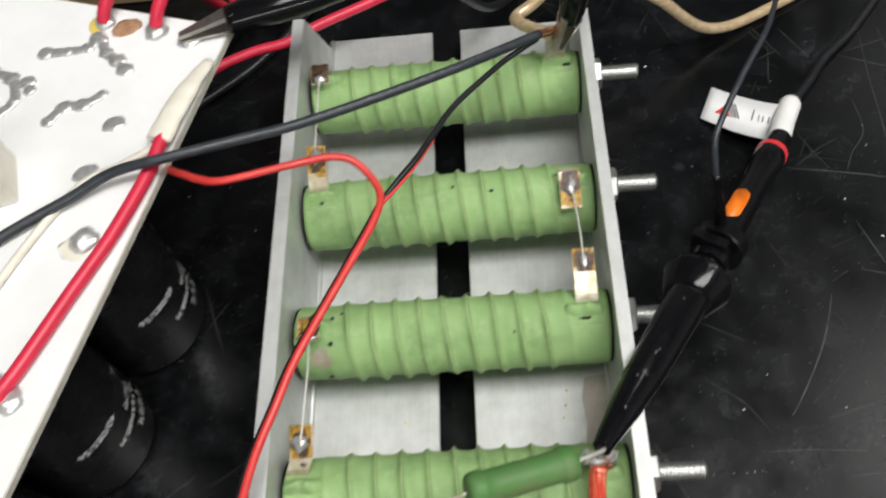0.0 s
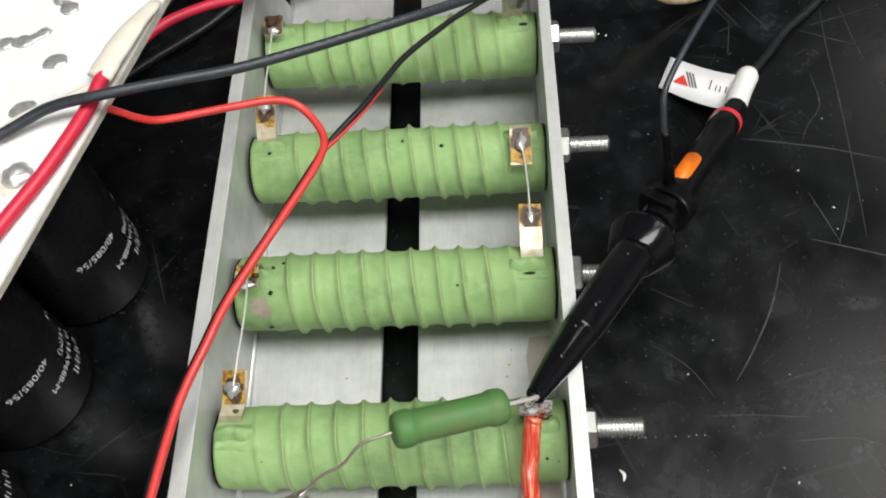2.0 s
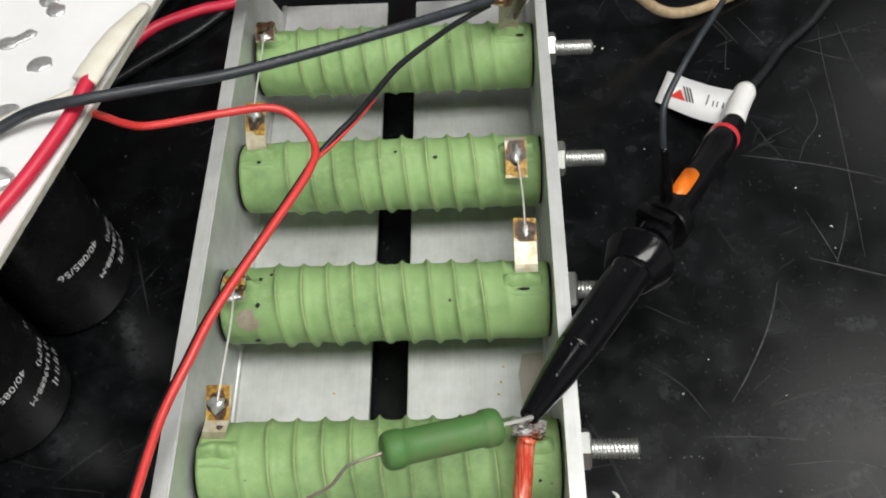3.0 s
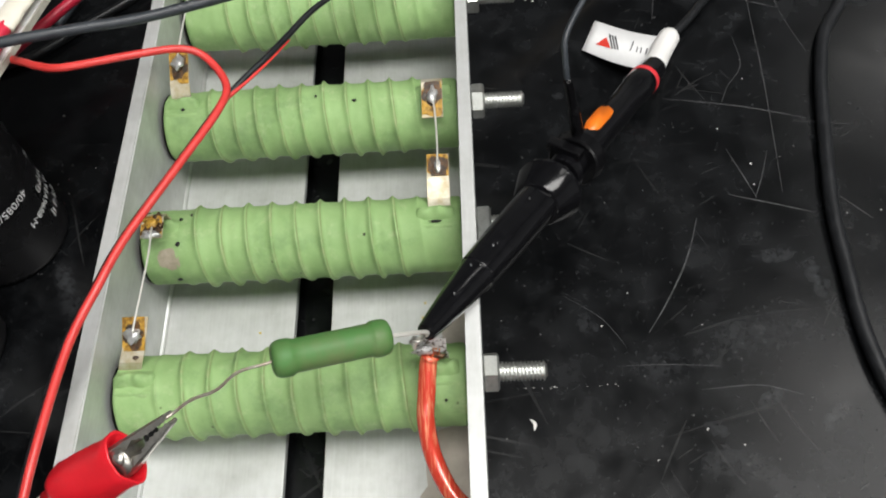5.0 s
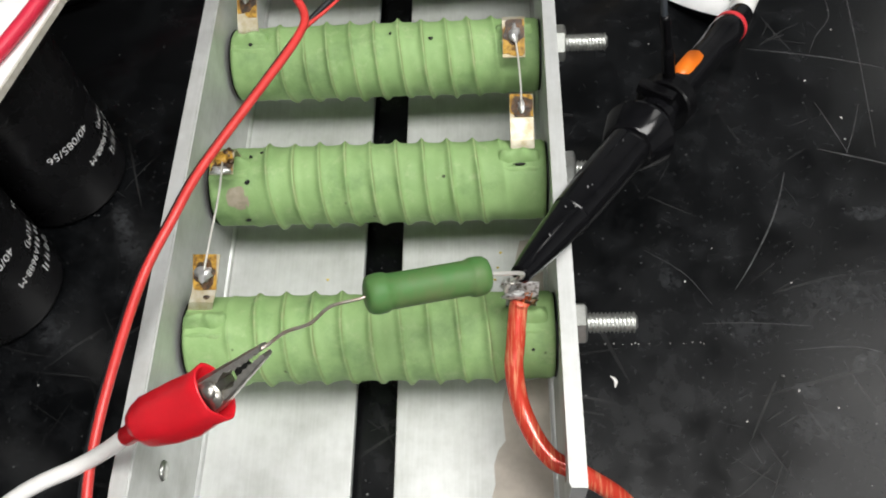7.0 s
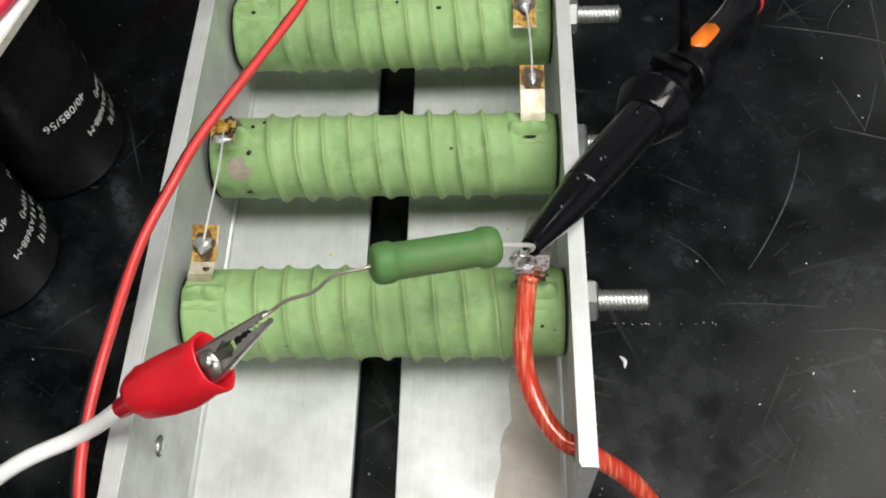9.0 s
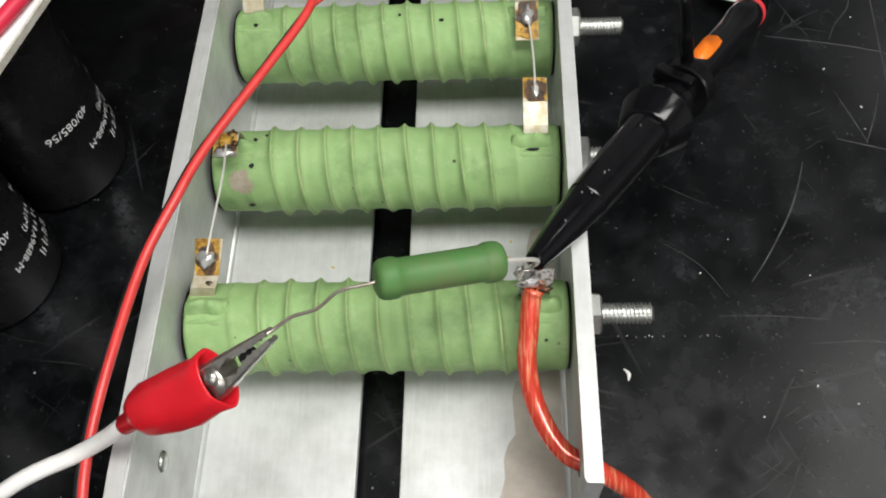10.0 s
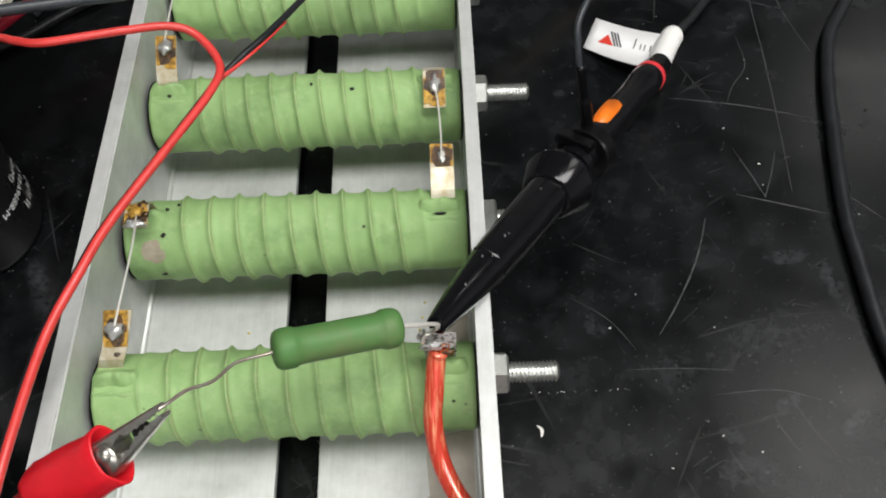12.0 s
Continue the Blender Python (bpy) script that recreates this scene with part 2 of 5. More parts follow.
    l.new(ofs.outputs[0], soot.inputs["Vector"])
    c = mix_color(nt, ramp_of(nt, soot.outputs["Fac"], 0.52, 0.70, 0, 0.60), c, (0.115, 0.205, 0.080))
    l.new(c, b.inputs["Base Color"])
    bp = node(nt, "ShaderNodeBump", Strength=0.25, Distance=0.0003)
    l.new(grain.outputs["Fac"], bp.inputs["Height"])
    l.new(bp.outputs["Normal"], b.inputs["Normal"])
    return m


BENCH = bench_material()
ALU = aluminium_material()
GREEN = enamel_material()
ZINC = material("zinc_plate", (0.60, 0.61, 0.58), 0.30, 0.95, (0.42, 0.43, 0.40), 300, rough2=0.45)
TIN = material("tinned_tab", (0.57, 0.54, 0.45), 0.42, 0.55, (0.44, 0.37, 0.24), 260, rough2=0.5, bump=0.2, bump_scale=900)
DULLTAB = material("greyed_tab", (0.58, 0.58, 0.57), 0.5, 0.35, (0.10, 0.08, 0.06), 420, contrast=(0.52, 0.60), bump=0.4, bump_scale=900)
SOLDER = material("solder", (0.76, 0.76, 0.75), 0.26, 0.7, (0.50, 0.50, 0.49), 260, rough2=0.4, bump=0.6, bump_scale=500)
BURNT = material("charred_flux", (0.10, 0.045, 0.012), 0.35, 0.0, (0.020, 0.012, 0.007), 420, contrast=(0.40, 0.58), bump=0.5, bump_scale=1100)
FLUX = material("burnt_flux", (0.50, 0.29, 0.045), 0.30, 0.0, (0.085, 0.034, 0.008), 420, contrast=(0.42, 0.66), bump=0.5, bump_scale=1100, spec=0.3)
SCORCH = material("scorched_resin", (0.40, 0.24, 0.15), 0.4, 0.0, (0.24, 0.12, 0.06), 240, contrast=(0.35, 0.65), bump=0.3)
WIRE = material("tinned_wire", (0.78, 0.76, 0.71), 0.4, 0.5)
COPPER = material("bare_copper", (0.75, 0.33, 0.16), 0.32, 0.95, (0.45, 0.17, 0.07), 900)
LEAD = material("dull_lead", (0.6, 0.55, 0.5), 0.4, 0.9, (0.5, 0.4, 0.34), 400)
PAINT = material("satin_green_paint", (0.062, 0.168, 0.043), 0.55, 0.0, (0.105, 0.150, 0.056), 55, contrast=(0.4, 0.62), bump=0.05, bump_scale=500, spec=0.35)
REDPVC = material("red_vinyl", (0.62, 0.010, 0.020), 0.33, 0.0, (0.55, 0.008, 0.016), 120, bump=0.04)
REDWIRE = material("red_wire_skin", (0.62, 0.045, 0.040), 0.38, 0.0, (0.53, 0.034, 0.030), 150)
PINKWIRE = material("crimson_silicone", (0.60, 0.020, 0.055), 0.42, 0.0, (0.52, 0.016, 0.045), 160)
BLACKWIRE = material("black_wire_skin", (0.0055, 0.006, 0.007), 0.36, 0.0, (0.011, 0.012, 0.014), 220, rough2=0.48, spec=0.4)
GREYWIRE = material("charcoal_silicone", (0.017, 0.021, 0.026), 0.4, 0.0, (0.030, 0.035, 0.042), 260, rough2=0.52)
WHITEWIRE = material("white_wire_skin", (0.78, 0.77, 0.75), 0.4, 0.0, (0.7, 0.69, 0.67), 120)
CREAM = material("cream_sleeve", (0.72, 0.69, 0.60), 0.45, 0.0, (0.64, 0.60, 0.50), 90)
STEEL = material("nickel_steel", (0.56, 0.54, 0.49), 0.28, 0.95, (0.36, 0.34, 0.31), 240, rough2=0.42)
DARKHOLE = material("dark_recess", (0.01, 0.01, 0.01), 0.8)
PLASTIC = material("black_plastic", (0.003, 0.003, 0.0035), 0.11, 0.0, (0.005, 0.005, 0.006), 300, rough2=0.17, spec=0.26)
MATTBLACK = material("matt_black_plastic", (0.003, 0.003, 0.0035), 0.26, spec=0.22)
SCUFF = material("pale_scuff", (0.11, 0.11, 0.11), 0.6)
FAINT = material("faint_print", (0.075, 0.08, 0.085), 0.6)
ORANGE = material("orange_plastic", (0.85, 0.19, 0.012), 0.4, 0.0, (0.78, 0.165, 0.01), 100)
REDRING = material("red_band", (0.62, 0.03, 0.04), 0.4)
WHITEPL = material("white_plastic", (0.78, 0.77, 0.75), 0.4, 0.0, (0.72, 0.71, 0.69), 90)
PAPER = material("white_label", (0.82, 0.82, 0.82), 0.5, 0.0, (0.76, 0.76, 0.76), 120)
INK = material("grey_ink", (0.06, 0.06, 0.065), 0.6)
REDINK = material("red_ink", (0.6, 0.035, 0.02), 0.6)
WHITEINK = material("white_print", (0.85, 0.86, 0.86), 0.5)
BOARD = material("white_board", (0.80, 0.80, 0.80), 0.32, 0.0, (0.73, 0.73, 0.72), 25, rough2=0.42)
EDGE = material("board_core", (0.52, 0.50, 0.45), 0.5, 0.0, (0.40, 0.37, 0.31), 300)
SLEEVE = material("capacitor_sleeve", (0.0075, 0.0075, 0.008), 0.22, 0.0, (0.011, 0.011, 0.012), 60, rough2=0.34)
JELLYRED = material("clear_red_cable", (0.55, 0.045, 0.024), 0.25, 0.2, (0.78, 0.30, 0.16), 900, contrast=(0.5, 0.68), stretch=(1, 0.07, 0.1), coat=0.4)
CLEAR = material("clear_copper_cable", (0.50, 0.36, 0.20), 0.25, 0.3, (0.66, 0.52, 0.34), 500, contrast=(0.4, 0.65), stretch=(0.1, 1, 1), coat=0.5)
RESIDUE = material("tan_residue", (0.44, 0.39, 0.34), 0.5, 0.25, (0.37, 0.335, 0.29), 140, rough2=0.6)
CHIP = material("bare_ceramic", (0.36, 0.31, 0.24), 0.7, 0.0, (0.26, 0.23, 0.16), 300, bump=0.3)
WOOD = material("pale_wood", (0.42, 0.30, 0.17), 0.55, 0.0, (0.30, 0.20, 0.10), 60, stretch=(0.1, 1, 1))
WALLPAINT = material("wall_paint", (0.42, 0.43, 0.44), 0.7, 0.0, (0.38, 0.39, 0.40), 3)
CEIL = material("ceiling_paint", (0.62, 0.64, 0.66), 0.8, 0.0, (0.57, 0.59, 0.61), 4)
FLOORM = material("floor_vinyl", (0.20, 0.20, 0.20), 0.5, 0.0, (0.16, 0.16, 0.16), 8)
CRUMB = material("pale_crumb", (0.6, 0.58, 0.55), 0.6)
YELLOW = material("yellow_crumb", (0.65, 0.5, 0.10), 0.6)
GHOST = material("rubbed_scratch", (0.050, 0.051, 0.054), 0.5, 0.0, (0.010, 0.010, 0.011), 190, contrast=(0.40, 0.60))


# ---- mesh helpers ----
def part(name, bm, mat, parent=None, label="", smooth=True, keep=None):
    me = bpy.data.meshes.new(name)
    if keep is None:
        bmesh.ops.recalc_face_normals(bm, faces=bm.faces)
    bm.to_mesh(me)
    bm.free()
    me.materials.append(mat)
    if smooth:
        for p in me.polygons:
            p.use_smooth = True
    ob = new(name, me)
    if parent is not None:
        ob.parent = parent
    if label:
        ob["label"] = label
    return ob


def thing(name, label, category, place=(0, 0, 0), group=""):
    return tagged(new(name), label, category, group, "") if place == (0, 0, 0) else placed(tagged(new(name), label, category, group, ""), place)


def placed(ob, place):
    ob.location = place
    bpy.context.view_layer.update()
    return ob


def sharp_split(bm, degrees=35):
    es = [e for e in bm.edges if len(e.link_faces) == 2 and e.calc_face_angle(0) > radians(degrees)]
    bmesh.ops.split_edges(bm, edges=es)


def box(x0, x1, y0, y1, z0, z1, bevel=0.0, seg=2, bm=None):
    own = bmesh.new()
    bmesh.ops.create_cube(own, size=1)
    for v in own.verts:
        v.co = Vector(((x0 + x1) / 2 + v.co.x * (x1 - x0), (y0 + y1) / 2 + v.co.y * (y1 - y0), (z0 + z1) / 2 + v.co.z * (z1 - z0)))
    if bevel:
        bmesh.ops.bevel(own, geom=own.edges[:], offset=bevel, segments=seg, affect="EDGES", profile=0.5)
    if bm is None:
        return own
    return join(bm, own)


def join(bm, other):
    me = bpy.data.meshes.new("tmp")
    other.to_mesh(me)
    other.free()
    bm.from_mesh(me)
    bpy.data.meshes.remove(me)
    return bm


def spline(points, n=8):
    """Catmull-Rom through the points."""
    p = [Vector(q) for q in points]
    p = [p[0] * 2 - p[1]] + p + [p[-1] * 2 - p[-2]]
    out = []
    for i in range(1, len(p) - 2):
        for k in range(n):
            t = k / n
            a, b, c, d = p[i - 1], p[i], p[i + 1], p[i + 2]
            out.append(0.5 * ((2 * b) + (c - a) * t + (2 * a - 5 * b + 4 * c - d) * t * t + (3 * b - a - 3 * c + d) * t ** 3))
    out.append(p[-2])
    return out


def tube(points, radius, seg=12, n=8, bm=None, flat=1.0, wobble=0.0, straight=False):
    """A round (or flattened) tube along a smooth line."""
    bm = bm or bmesh.new()
    line = [Vector(q) for q in points] if straight else spline(points, n)
    up = Vector((0, 0, 1))
    rings = []
    for i, q in enumerate(line):
        d = (line[min(i + 1, len(line) - 1)] - line[max(i - 1, 0)]).normalized()
        side = d.cross(up)
        if side.length < 1e-4:
            side = d.cross(Vector((0, 1, 0)))
        side.normalize()
        top = side.cross(d).normalized()
        r = radius(i / (len(line) - 1)) if callable(radius) else radius
        r *= 1 + wobble * noise.noise(q * 180)
        rings.append([bm.verts.new(q + side * (math.cos(a) * r) + top * (math.sin(a) * r * flat)) for a in (2 * math.pi * k / seg for k in range(seg))])
    for a, b in zip(rings, rings[1:]):
        for k in range(seg):
            bm.faces.new((a[k], a[(k + 1) % seg], b[(k + 1) % seg], b[k]))
    bm.faces.new(rings[0][::-1])
    bm.faces.new(rings[-1])
    return bm


def lathe(profile, origin, axis, seg=32, bm=None, squash=None):
    """A turned body: rows of (along, radius) about an axis."""
    bm = bm or bmesh.new()
    origin, axis = Vector(origin), Vector(axis).normalized()
    side = axis.cross(Vector((0, 0, 1)))
    if side.length < 1e-4:
        side = Vector((1, 0, 0))
    side.normalize()
    top = side.cross(axis).normalized()
    rings = []
    for s, r in profile:
        if r < 1e-7:
            rings.append([bm.verts.new(origin + axis * s)])
            continue
        ring = []
        for k in range(seg):
            a = 2 * math.pi * k / seg
            q = squash(s, a) if squash else 1.0
            ring.append(bm.verts.new(origin + axis * s + (side * math.cos(a) + top * math.sin(a)) * r * q))
        rings.append(ring)
    for a, b in zip(rings, rings[1:]):
        if len(a) == 1 and len(b) == 1:
            continue
        for k in range(seg):
            if len(a) == 1:
                bm.faces.new((a[0], b[(k + 1) % seg], b[k]))
            elif len(b) == 1:
                bm.faces.new((a[k], a[(k + 1) % seg], b[0]))
            else:
                bm.faces.new((a[k], a[(k + 1) % seg], b[(k + 1) % seg], b[k]))
    for ring, flip in ((rings[0], True), (rings[-1], False)):
        if len(ring) > 1:
            bm.faces.new(ring[::-1] if flip else ring)
    return bm


def blob(centre, size, seed=0, rough=0.25, seg=16, turn=0.0):
    """A lumpy drop."""
    bm = bmesh.new()
    bmesh.ops.create_uvsphere(bm, u_segments=seg, v_segments=seg // 2, radius=1)
    m = Matrix.Rotation(turn, 3, "Z")
    for v in bm.verts:
        k = 1 + rough * noise.noise(v.co * 1.7 + Vector((seed * 3.7, seed * 1.3, 0)))
        v.co = Vector(centre) + m @ Vector((v.co.x * size[0] * k, v.co.y * size[1] * k, v.co.z * size[2] * k))
    return bm


def patch(outline, z, thick=0.00012):
    """A thin irregular film lying flat, from an outline of (x, y)."""
    bm = bmesh.new()
    low = [bm.verts.new((x, y, z)) for x, y in outline]
    high = [bm.verts.new((x, y, z + thick)) for x, y in outline]
    bm.faces.new(low[::-1])
    bm.faces.new(high)
    n = len(low)
    for i in range(n):
        bm.faces.new((low[i], low[(i + 1) % n], high[(i + 1) % n], high[i]))
    return bm


def splash(cx, cy, rx, ry, seed, rough=0.4, n=28, turn=0.0):
    """An uneven rounded outline."""
    out = []
    for k in range(n):
        a = 2 * math.pi * k / n
        q = 1 + rough * noise.noise(Vector((math.cos(a) * 1.4 + seed * 5.1, math.sin(a) * 1.4, seed * 2.3)))
        x, y = math.cos(a) * rx * q, math.sin(a) * ry * q
        out.append((cx + x * math.cos(turn) - y * math.sin(turn), cy + x * math.sin(turn) + y * math.cos(turn)))
    return out


def lettering(text, size):
    """Flat mesh of the words in the built-in font, as (verts, faces), starting at u = 0."""
    cu = bpy.data.curves.new("words", "FONT")
    cu.body, cu.size, cu.resolution_u = text, size, 2
    ob = bpy.data.objects.new("words", cu)
    scene.collection.objects.link(ob)
    me = bpy.data.meshes.new_from_object(ob.evaluated_get(bpy.context.evaluated_depsgraph_get()))
    verts, faces = [v.co.copy() for v in me.vertices], [tuple(p.vertices) for p in me.polygons]
    bpy.data.objects.remove(ob)
    bpy.data.curves.remove(cu)
    bpy.data.meshes.remove(me)
    return verts, faces


# ---- room and worktop ----
def room():
    for name, b in (("floor", (-2.5, 2.5, -2.5, 2.5, -0.94, -0.9)),
                    ("wall_north", (-2.5, 2.5, 2.5, 2.6, -0.9, 1.9)), ("wall_south", (-2.5, 2.5, -2.6, -2.5, -0.9, 1.9)),
                    ("wall_east", (2.5, 2.6, -2.5, 2.5, -0.9, 1.9)), ("wall_west", (-2.6, -2.5, -2.5, 2.5, -0.9, 1.9)),
                    ("ceiling", (-2.6, 2.6, -2.6, 2.6, 1.9, 1.95))):
        mat = FLOORM if name == "floor" else CEIL if name == "ceiling" else WALLPAINT
        tagged(part(name, box(*b), mat, smooth=False), "plain painted room surface", name.split("_")[0], kind="structure")


room()
bench = part("bench_top", box(-1.3, 1.1, -0.55, 0.55, -0.035, 0.0, 0.003), BENCH, smooth=False)
tagged(bench, "black epoxy lab worktop, scratched, dusty and slightly glossy", "worktop", kind="structure")
base = part("bench_base", box(-1.25, 1.05, -0.45, 0.5, -0.9, -0.036), WALLPAINT, smooth=False)
tagged(base, "plain pale cabinet base under the worktop", "cabinet", kind="structure")

# long scratches rubbed into the worktop, seen as pale hairlines
for pts, w in (([(0.1777, 0.0892), (0.1732, 0.0760), (0.1669, 0.0619), (0.1566, 0.0444), (0.1480, 0.0320)], 0.0009),
               ([(0.1940, 0.1012), (0.2101, 0.0961), (0.2323, 0.0888)], 0.0008),
               ([(0.1724, 0.1608), (0.1928, 0.1570), (0.2140, 0.1522), (0.2397, 0.1440)], 0.0007),
               ([(0.2290, 0.2465), (0.2266, 0.2189), (0.2251, 0.1799), (0.2225, 0.1400), (0.2195, 0.1013)], 0.0006),
               ([(0.1869, 0.2551), (0.1991, 0.2318)], 0.0005),
               ([(0.2391, 0.2482), (0.2428, 0.2142), (0.2499, 0.1862)], 0.0006),
               ([(0.2123, 0.2324), (0.2293, 0.2243), (0.2424, 0.2189)], 0.0006),
               ([(0.2186, 0.2338), (0.2400, 0.2400), (0.2608, 0.2471)], 0.0005),
               ([(0.2013, 0.1567), (0.2059, 0.1667), (0.2149, 0.1803), (0.2143, 0.2004)], 0.0005),
               ([(0.1794, 0.2411), (0.1746, 0.2153)], 0.0005),
               ([(0.1980, 0.1276), (0.2030, 0.1120), (0.2071, 0.0984)], 0.0006),
               ([(0.2064, 0.0984), (0.2120, 0.1110), (0.2173, 0.1254)], 0.0006),
               ([(0.1326, 0.0170), (0.1530, 0.0169), (0.1754, 0.0152)], 0.0004),
               ([(0.2438, 0.0985), (0.2568, 0.0840)], 0.0006),
               ([(0.1660, 0.0050), (0.1900, 0.0060), (0.2070, 0.0010)], 0.0004),
               ([(0.1120, 0.0520), (0.1280, 0.0400), (0.1380, 0.0250)], 0.0003)):
    bm = tube([(x, y, 0.00002) for x, y in pts], lambda s, w=w: w * (0.15 + 0.32 * math.sin(math.pi * min(1, max(0, s)))), 6, 8, flat=0.04)
    part("scratch", bm, GHOST, bench, "pale rubbed scratch")


# ---- the two aluminium angles ----
WALL_TOP, THICK = 0.0705, 0.0110


def angle_bar(inner, outer, flange_end, y0, y_top, y_low, label, hole_y, hole_z, hole_r):
    """An L-shaped bar: a foot on the bench and an upright, cut slanting at its far end, with a drilled hole near the other."""
    root = thing("aluminium_angle", label, "angle bar", (outer, y0, 0), "pair of angle bars")
    lo, hi = min(inner, outer), max(inner, outer)
    n, q = 24, 0.010
    ys, zs = (y0, hole_y - q, hole_y + q, y_top), (0.0, hole_z - q, hole_z + q, WALL_TOP)
    bm = bmesh.new()
    for x in (lo, hi):
        for i in range(3):
            for j in range(3):
                if i == 1 and j == 1:
                    loop, rim = [], []
                    for k in range(n):
                        a = 2 * math.pi * k / n
                        c, sn = math.cos(a), math.sin(a)
                        w = q / max(abs(c), abs(sn))
                        loop.append(bm.verts.new((x, hole_y + hole_r * c, hole_z + hole_r * sn)))
                        rim.append(bm.verts.new((x, hole_y + w * c, hole_z + w * sn)))
                    for k in range(n):
                        bm.faces.new((loop[k], loop[(k + 1) % n], rim[(k + 1) % n], rim[k]))
                else:
                    bm.faces.new([bm.verts.new((x, y, z)) for y, z in ((ys[i], zs[j]), (ys[i + 1], zs[j]), (ys[i + 1], zs[j + 1]), (ys[i], zs[j + 1]))])
    for k in range(n):
        a0, a1 = 2 * math.pi * k / n, 2 * math.pi * (k + 1) / n
        bm.faces.new([bm.verts.new((x, hole_y + hole_r * math.cos(a), hole_z + hole_r * math.sin(a))) for x, a in ((lo, a0), (hi, a0), (hi, a1), (lo, a1))])
    for i in range(3):
        for z in (zs[0], zs[3]):
            bm.faces.new([bm.verts.new(p) for p in ((lo, ys[i], z), (hi, ys[i], z), (hi, ys[i + 1], z), (lo, ys[i + 1], z))])
        for y in (ys[0], ys[3]):
            bm.faces.new([bm.verts.new(p) for p in ((lo, y, zs[i]), (hi, y, zs[i]), (hi, y, zs[i + 1]), (lo, y, zs[i + 1]))])
    bmesh.ops.remove_doubles(bm, verts=bm.verts, dist=1e-6)
    for v in bm.verts:
        if abs(v.co.y - y_top) < 1e-6:
            v.co.y = y_low + (y_top - y_low) * v.co.z / WALL_TOP
    edges = [e for e in bm.edges if all(abs(v.co.z - WALL_TOP) < 1e-6 for v in e.verts) and abs(e.verts[0].co.x - e.verts[1].co.x) < 1e-6]
    bmesh.ops.bevel(bm, geom=edges, offset=0.0006, segments=2, affect="EDGES")
    under_root = Matrix.Translation(root.location).inverted()
    part("upright", bm, ALU, root, smooth=False).matrix_parent_inverse = under_root
    f0, f1 = (hi, flange_end) if flange_end > hi else (flange_end, lo)
    part("foot", box(f0, f1, y0, y_low, THICK - 0.0042, THICK, 0.0004), ALU, root, smooth=False).matrix_parent_inverse = under_root
    x = hi if flange_end > hi else lo
    part("inner_fillet", lathe([(0, 0.0016), (y_low - y0 - 0.002, 0.0016)], (x, y0 + 0.001, THICK), (0, 1, 0), 12), ALU, root).matrix_parent_inverse = under_root
    return root


angle_bar(-0.0619, -0.0673, -0.0046, -0.0800, 0.2230, 0.2640, "bare aluminium angle bar with drilled hole, lying on black worktop", -0.0535, 0.0455, 0.0035)
angle_bar(0.0708, 0.0757, 0.0112, -0.0660, 0.2230, 0.2640, "bare aluminium angle bar with bolts through it and stained foot", -0.0545, 0.0475, 0.0042)

screw = thing("machine_screw", "bright zinc screw end filling the hole in the aluminium wall", "screw", (-0.0619, -0.0535, 0.0455))
bm = lathe([(-0.0052, 0.0), (-0.0052, 0.0028), (-0.0040, 0.0033), (-0.0028, 0.0028), (-0.0016, 0.0033), (-0.0004, 0.0028), (0.0006, 0.0032), (0.0012, 0.0025), (0.0013, 0.0)], (0, 0, 0), (1, 0, 0), 20)
part("shank", bm, ZINC, screw)
residue = part("glue_residue", patch([(0.0450, -0.0655), (0.0690, -0.0655), (0.0690, -0.009), (0.064, -0.010), (0.0575, -0.0115), (0.0525, -0.0140),
                                      (0.0512, -0.0200), (0.0518, -0.0290), (0.0522, -0.0340), (0.0495, -0.0375), (0.0478, -0.0430), (0.0482, -0.0500), (0.0462, -0.0570)], THICK), RESIDUE, smooth=False)
tagged(residue, "tan film of old glue on the aluminium foot", "stain")
stain2 = part("glue_residue", patch([(0.0575, 0.014), (0.0690, 0.014), (0.0690, 0.052), (0.0600, 0.051), (0.0580, 0.042), (0.0590, 0.030)], THICK), RESIDUE, smooth=False)
tagged(stain2, "faint tan film on the aluminium foot between resistors", "stain")


# ---- bolts through the angles ----
def bolt(y):
    root = thing("threaded_bolt", "zinc-plated bolt with hex nut through the aluminium wall", "bolt", (0.0757, y, 0.0403), "bolts")
    prof = [(-0.1475, 0.0029), (0.0, 0.0029)]
    s = 0.0
    while s < 0.0225:
        prof += [(s + 0.00045, 0.0038), (s + 0.0007, 0.0038), (s + 0.00115, 0.0029)]
        s += 0.00140
    prof += [(s + 0.0004, 0.0022)]
    part("shank", lathe(prof, (0, 0, 0), (1, 0, 0), 20), ZINC, root)
    t = 0.5 * y * 90
    for name, x0, x1 in (("nut", 0.0002, 0.0062), ("head", -0.1474, -0.1432)):
        bm = lathe([(x0, 0.0070), (x0 + 0.0006, 0.0078), (x1 - 0.0008, 0.0078), (x1, 0.0068)], (0, 0, 0), (1, 0, 0), 6)
        bmesh.ops.rotate(bm, verts=bm.verts, cent=(0, 0, 0), matrix=Matrix.Rotation(t, 3, "X"))
        part(name, bm, ZINC, root, smooth=False)
    return root


PITCH_Y = 0.066
for i in range(4):
    bolt(PITCH_Y * i)


# ---- the large ribbed resistors ----
X0, X1, AXIS_Z, RAD = -0.0600, 0.0699, 0.0398, 0.0155


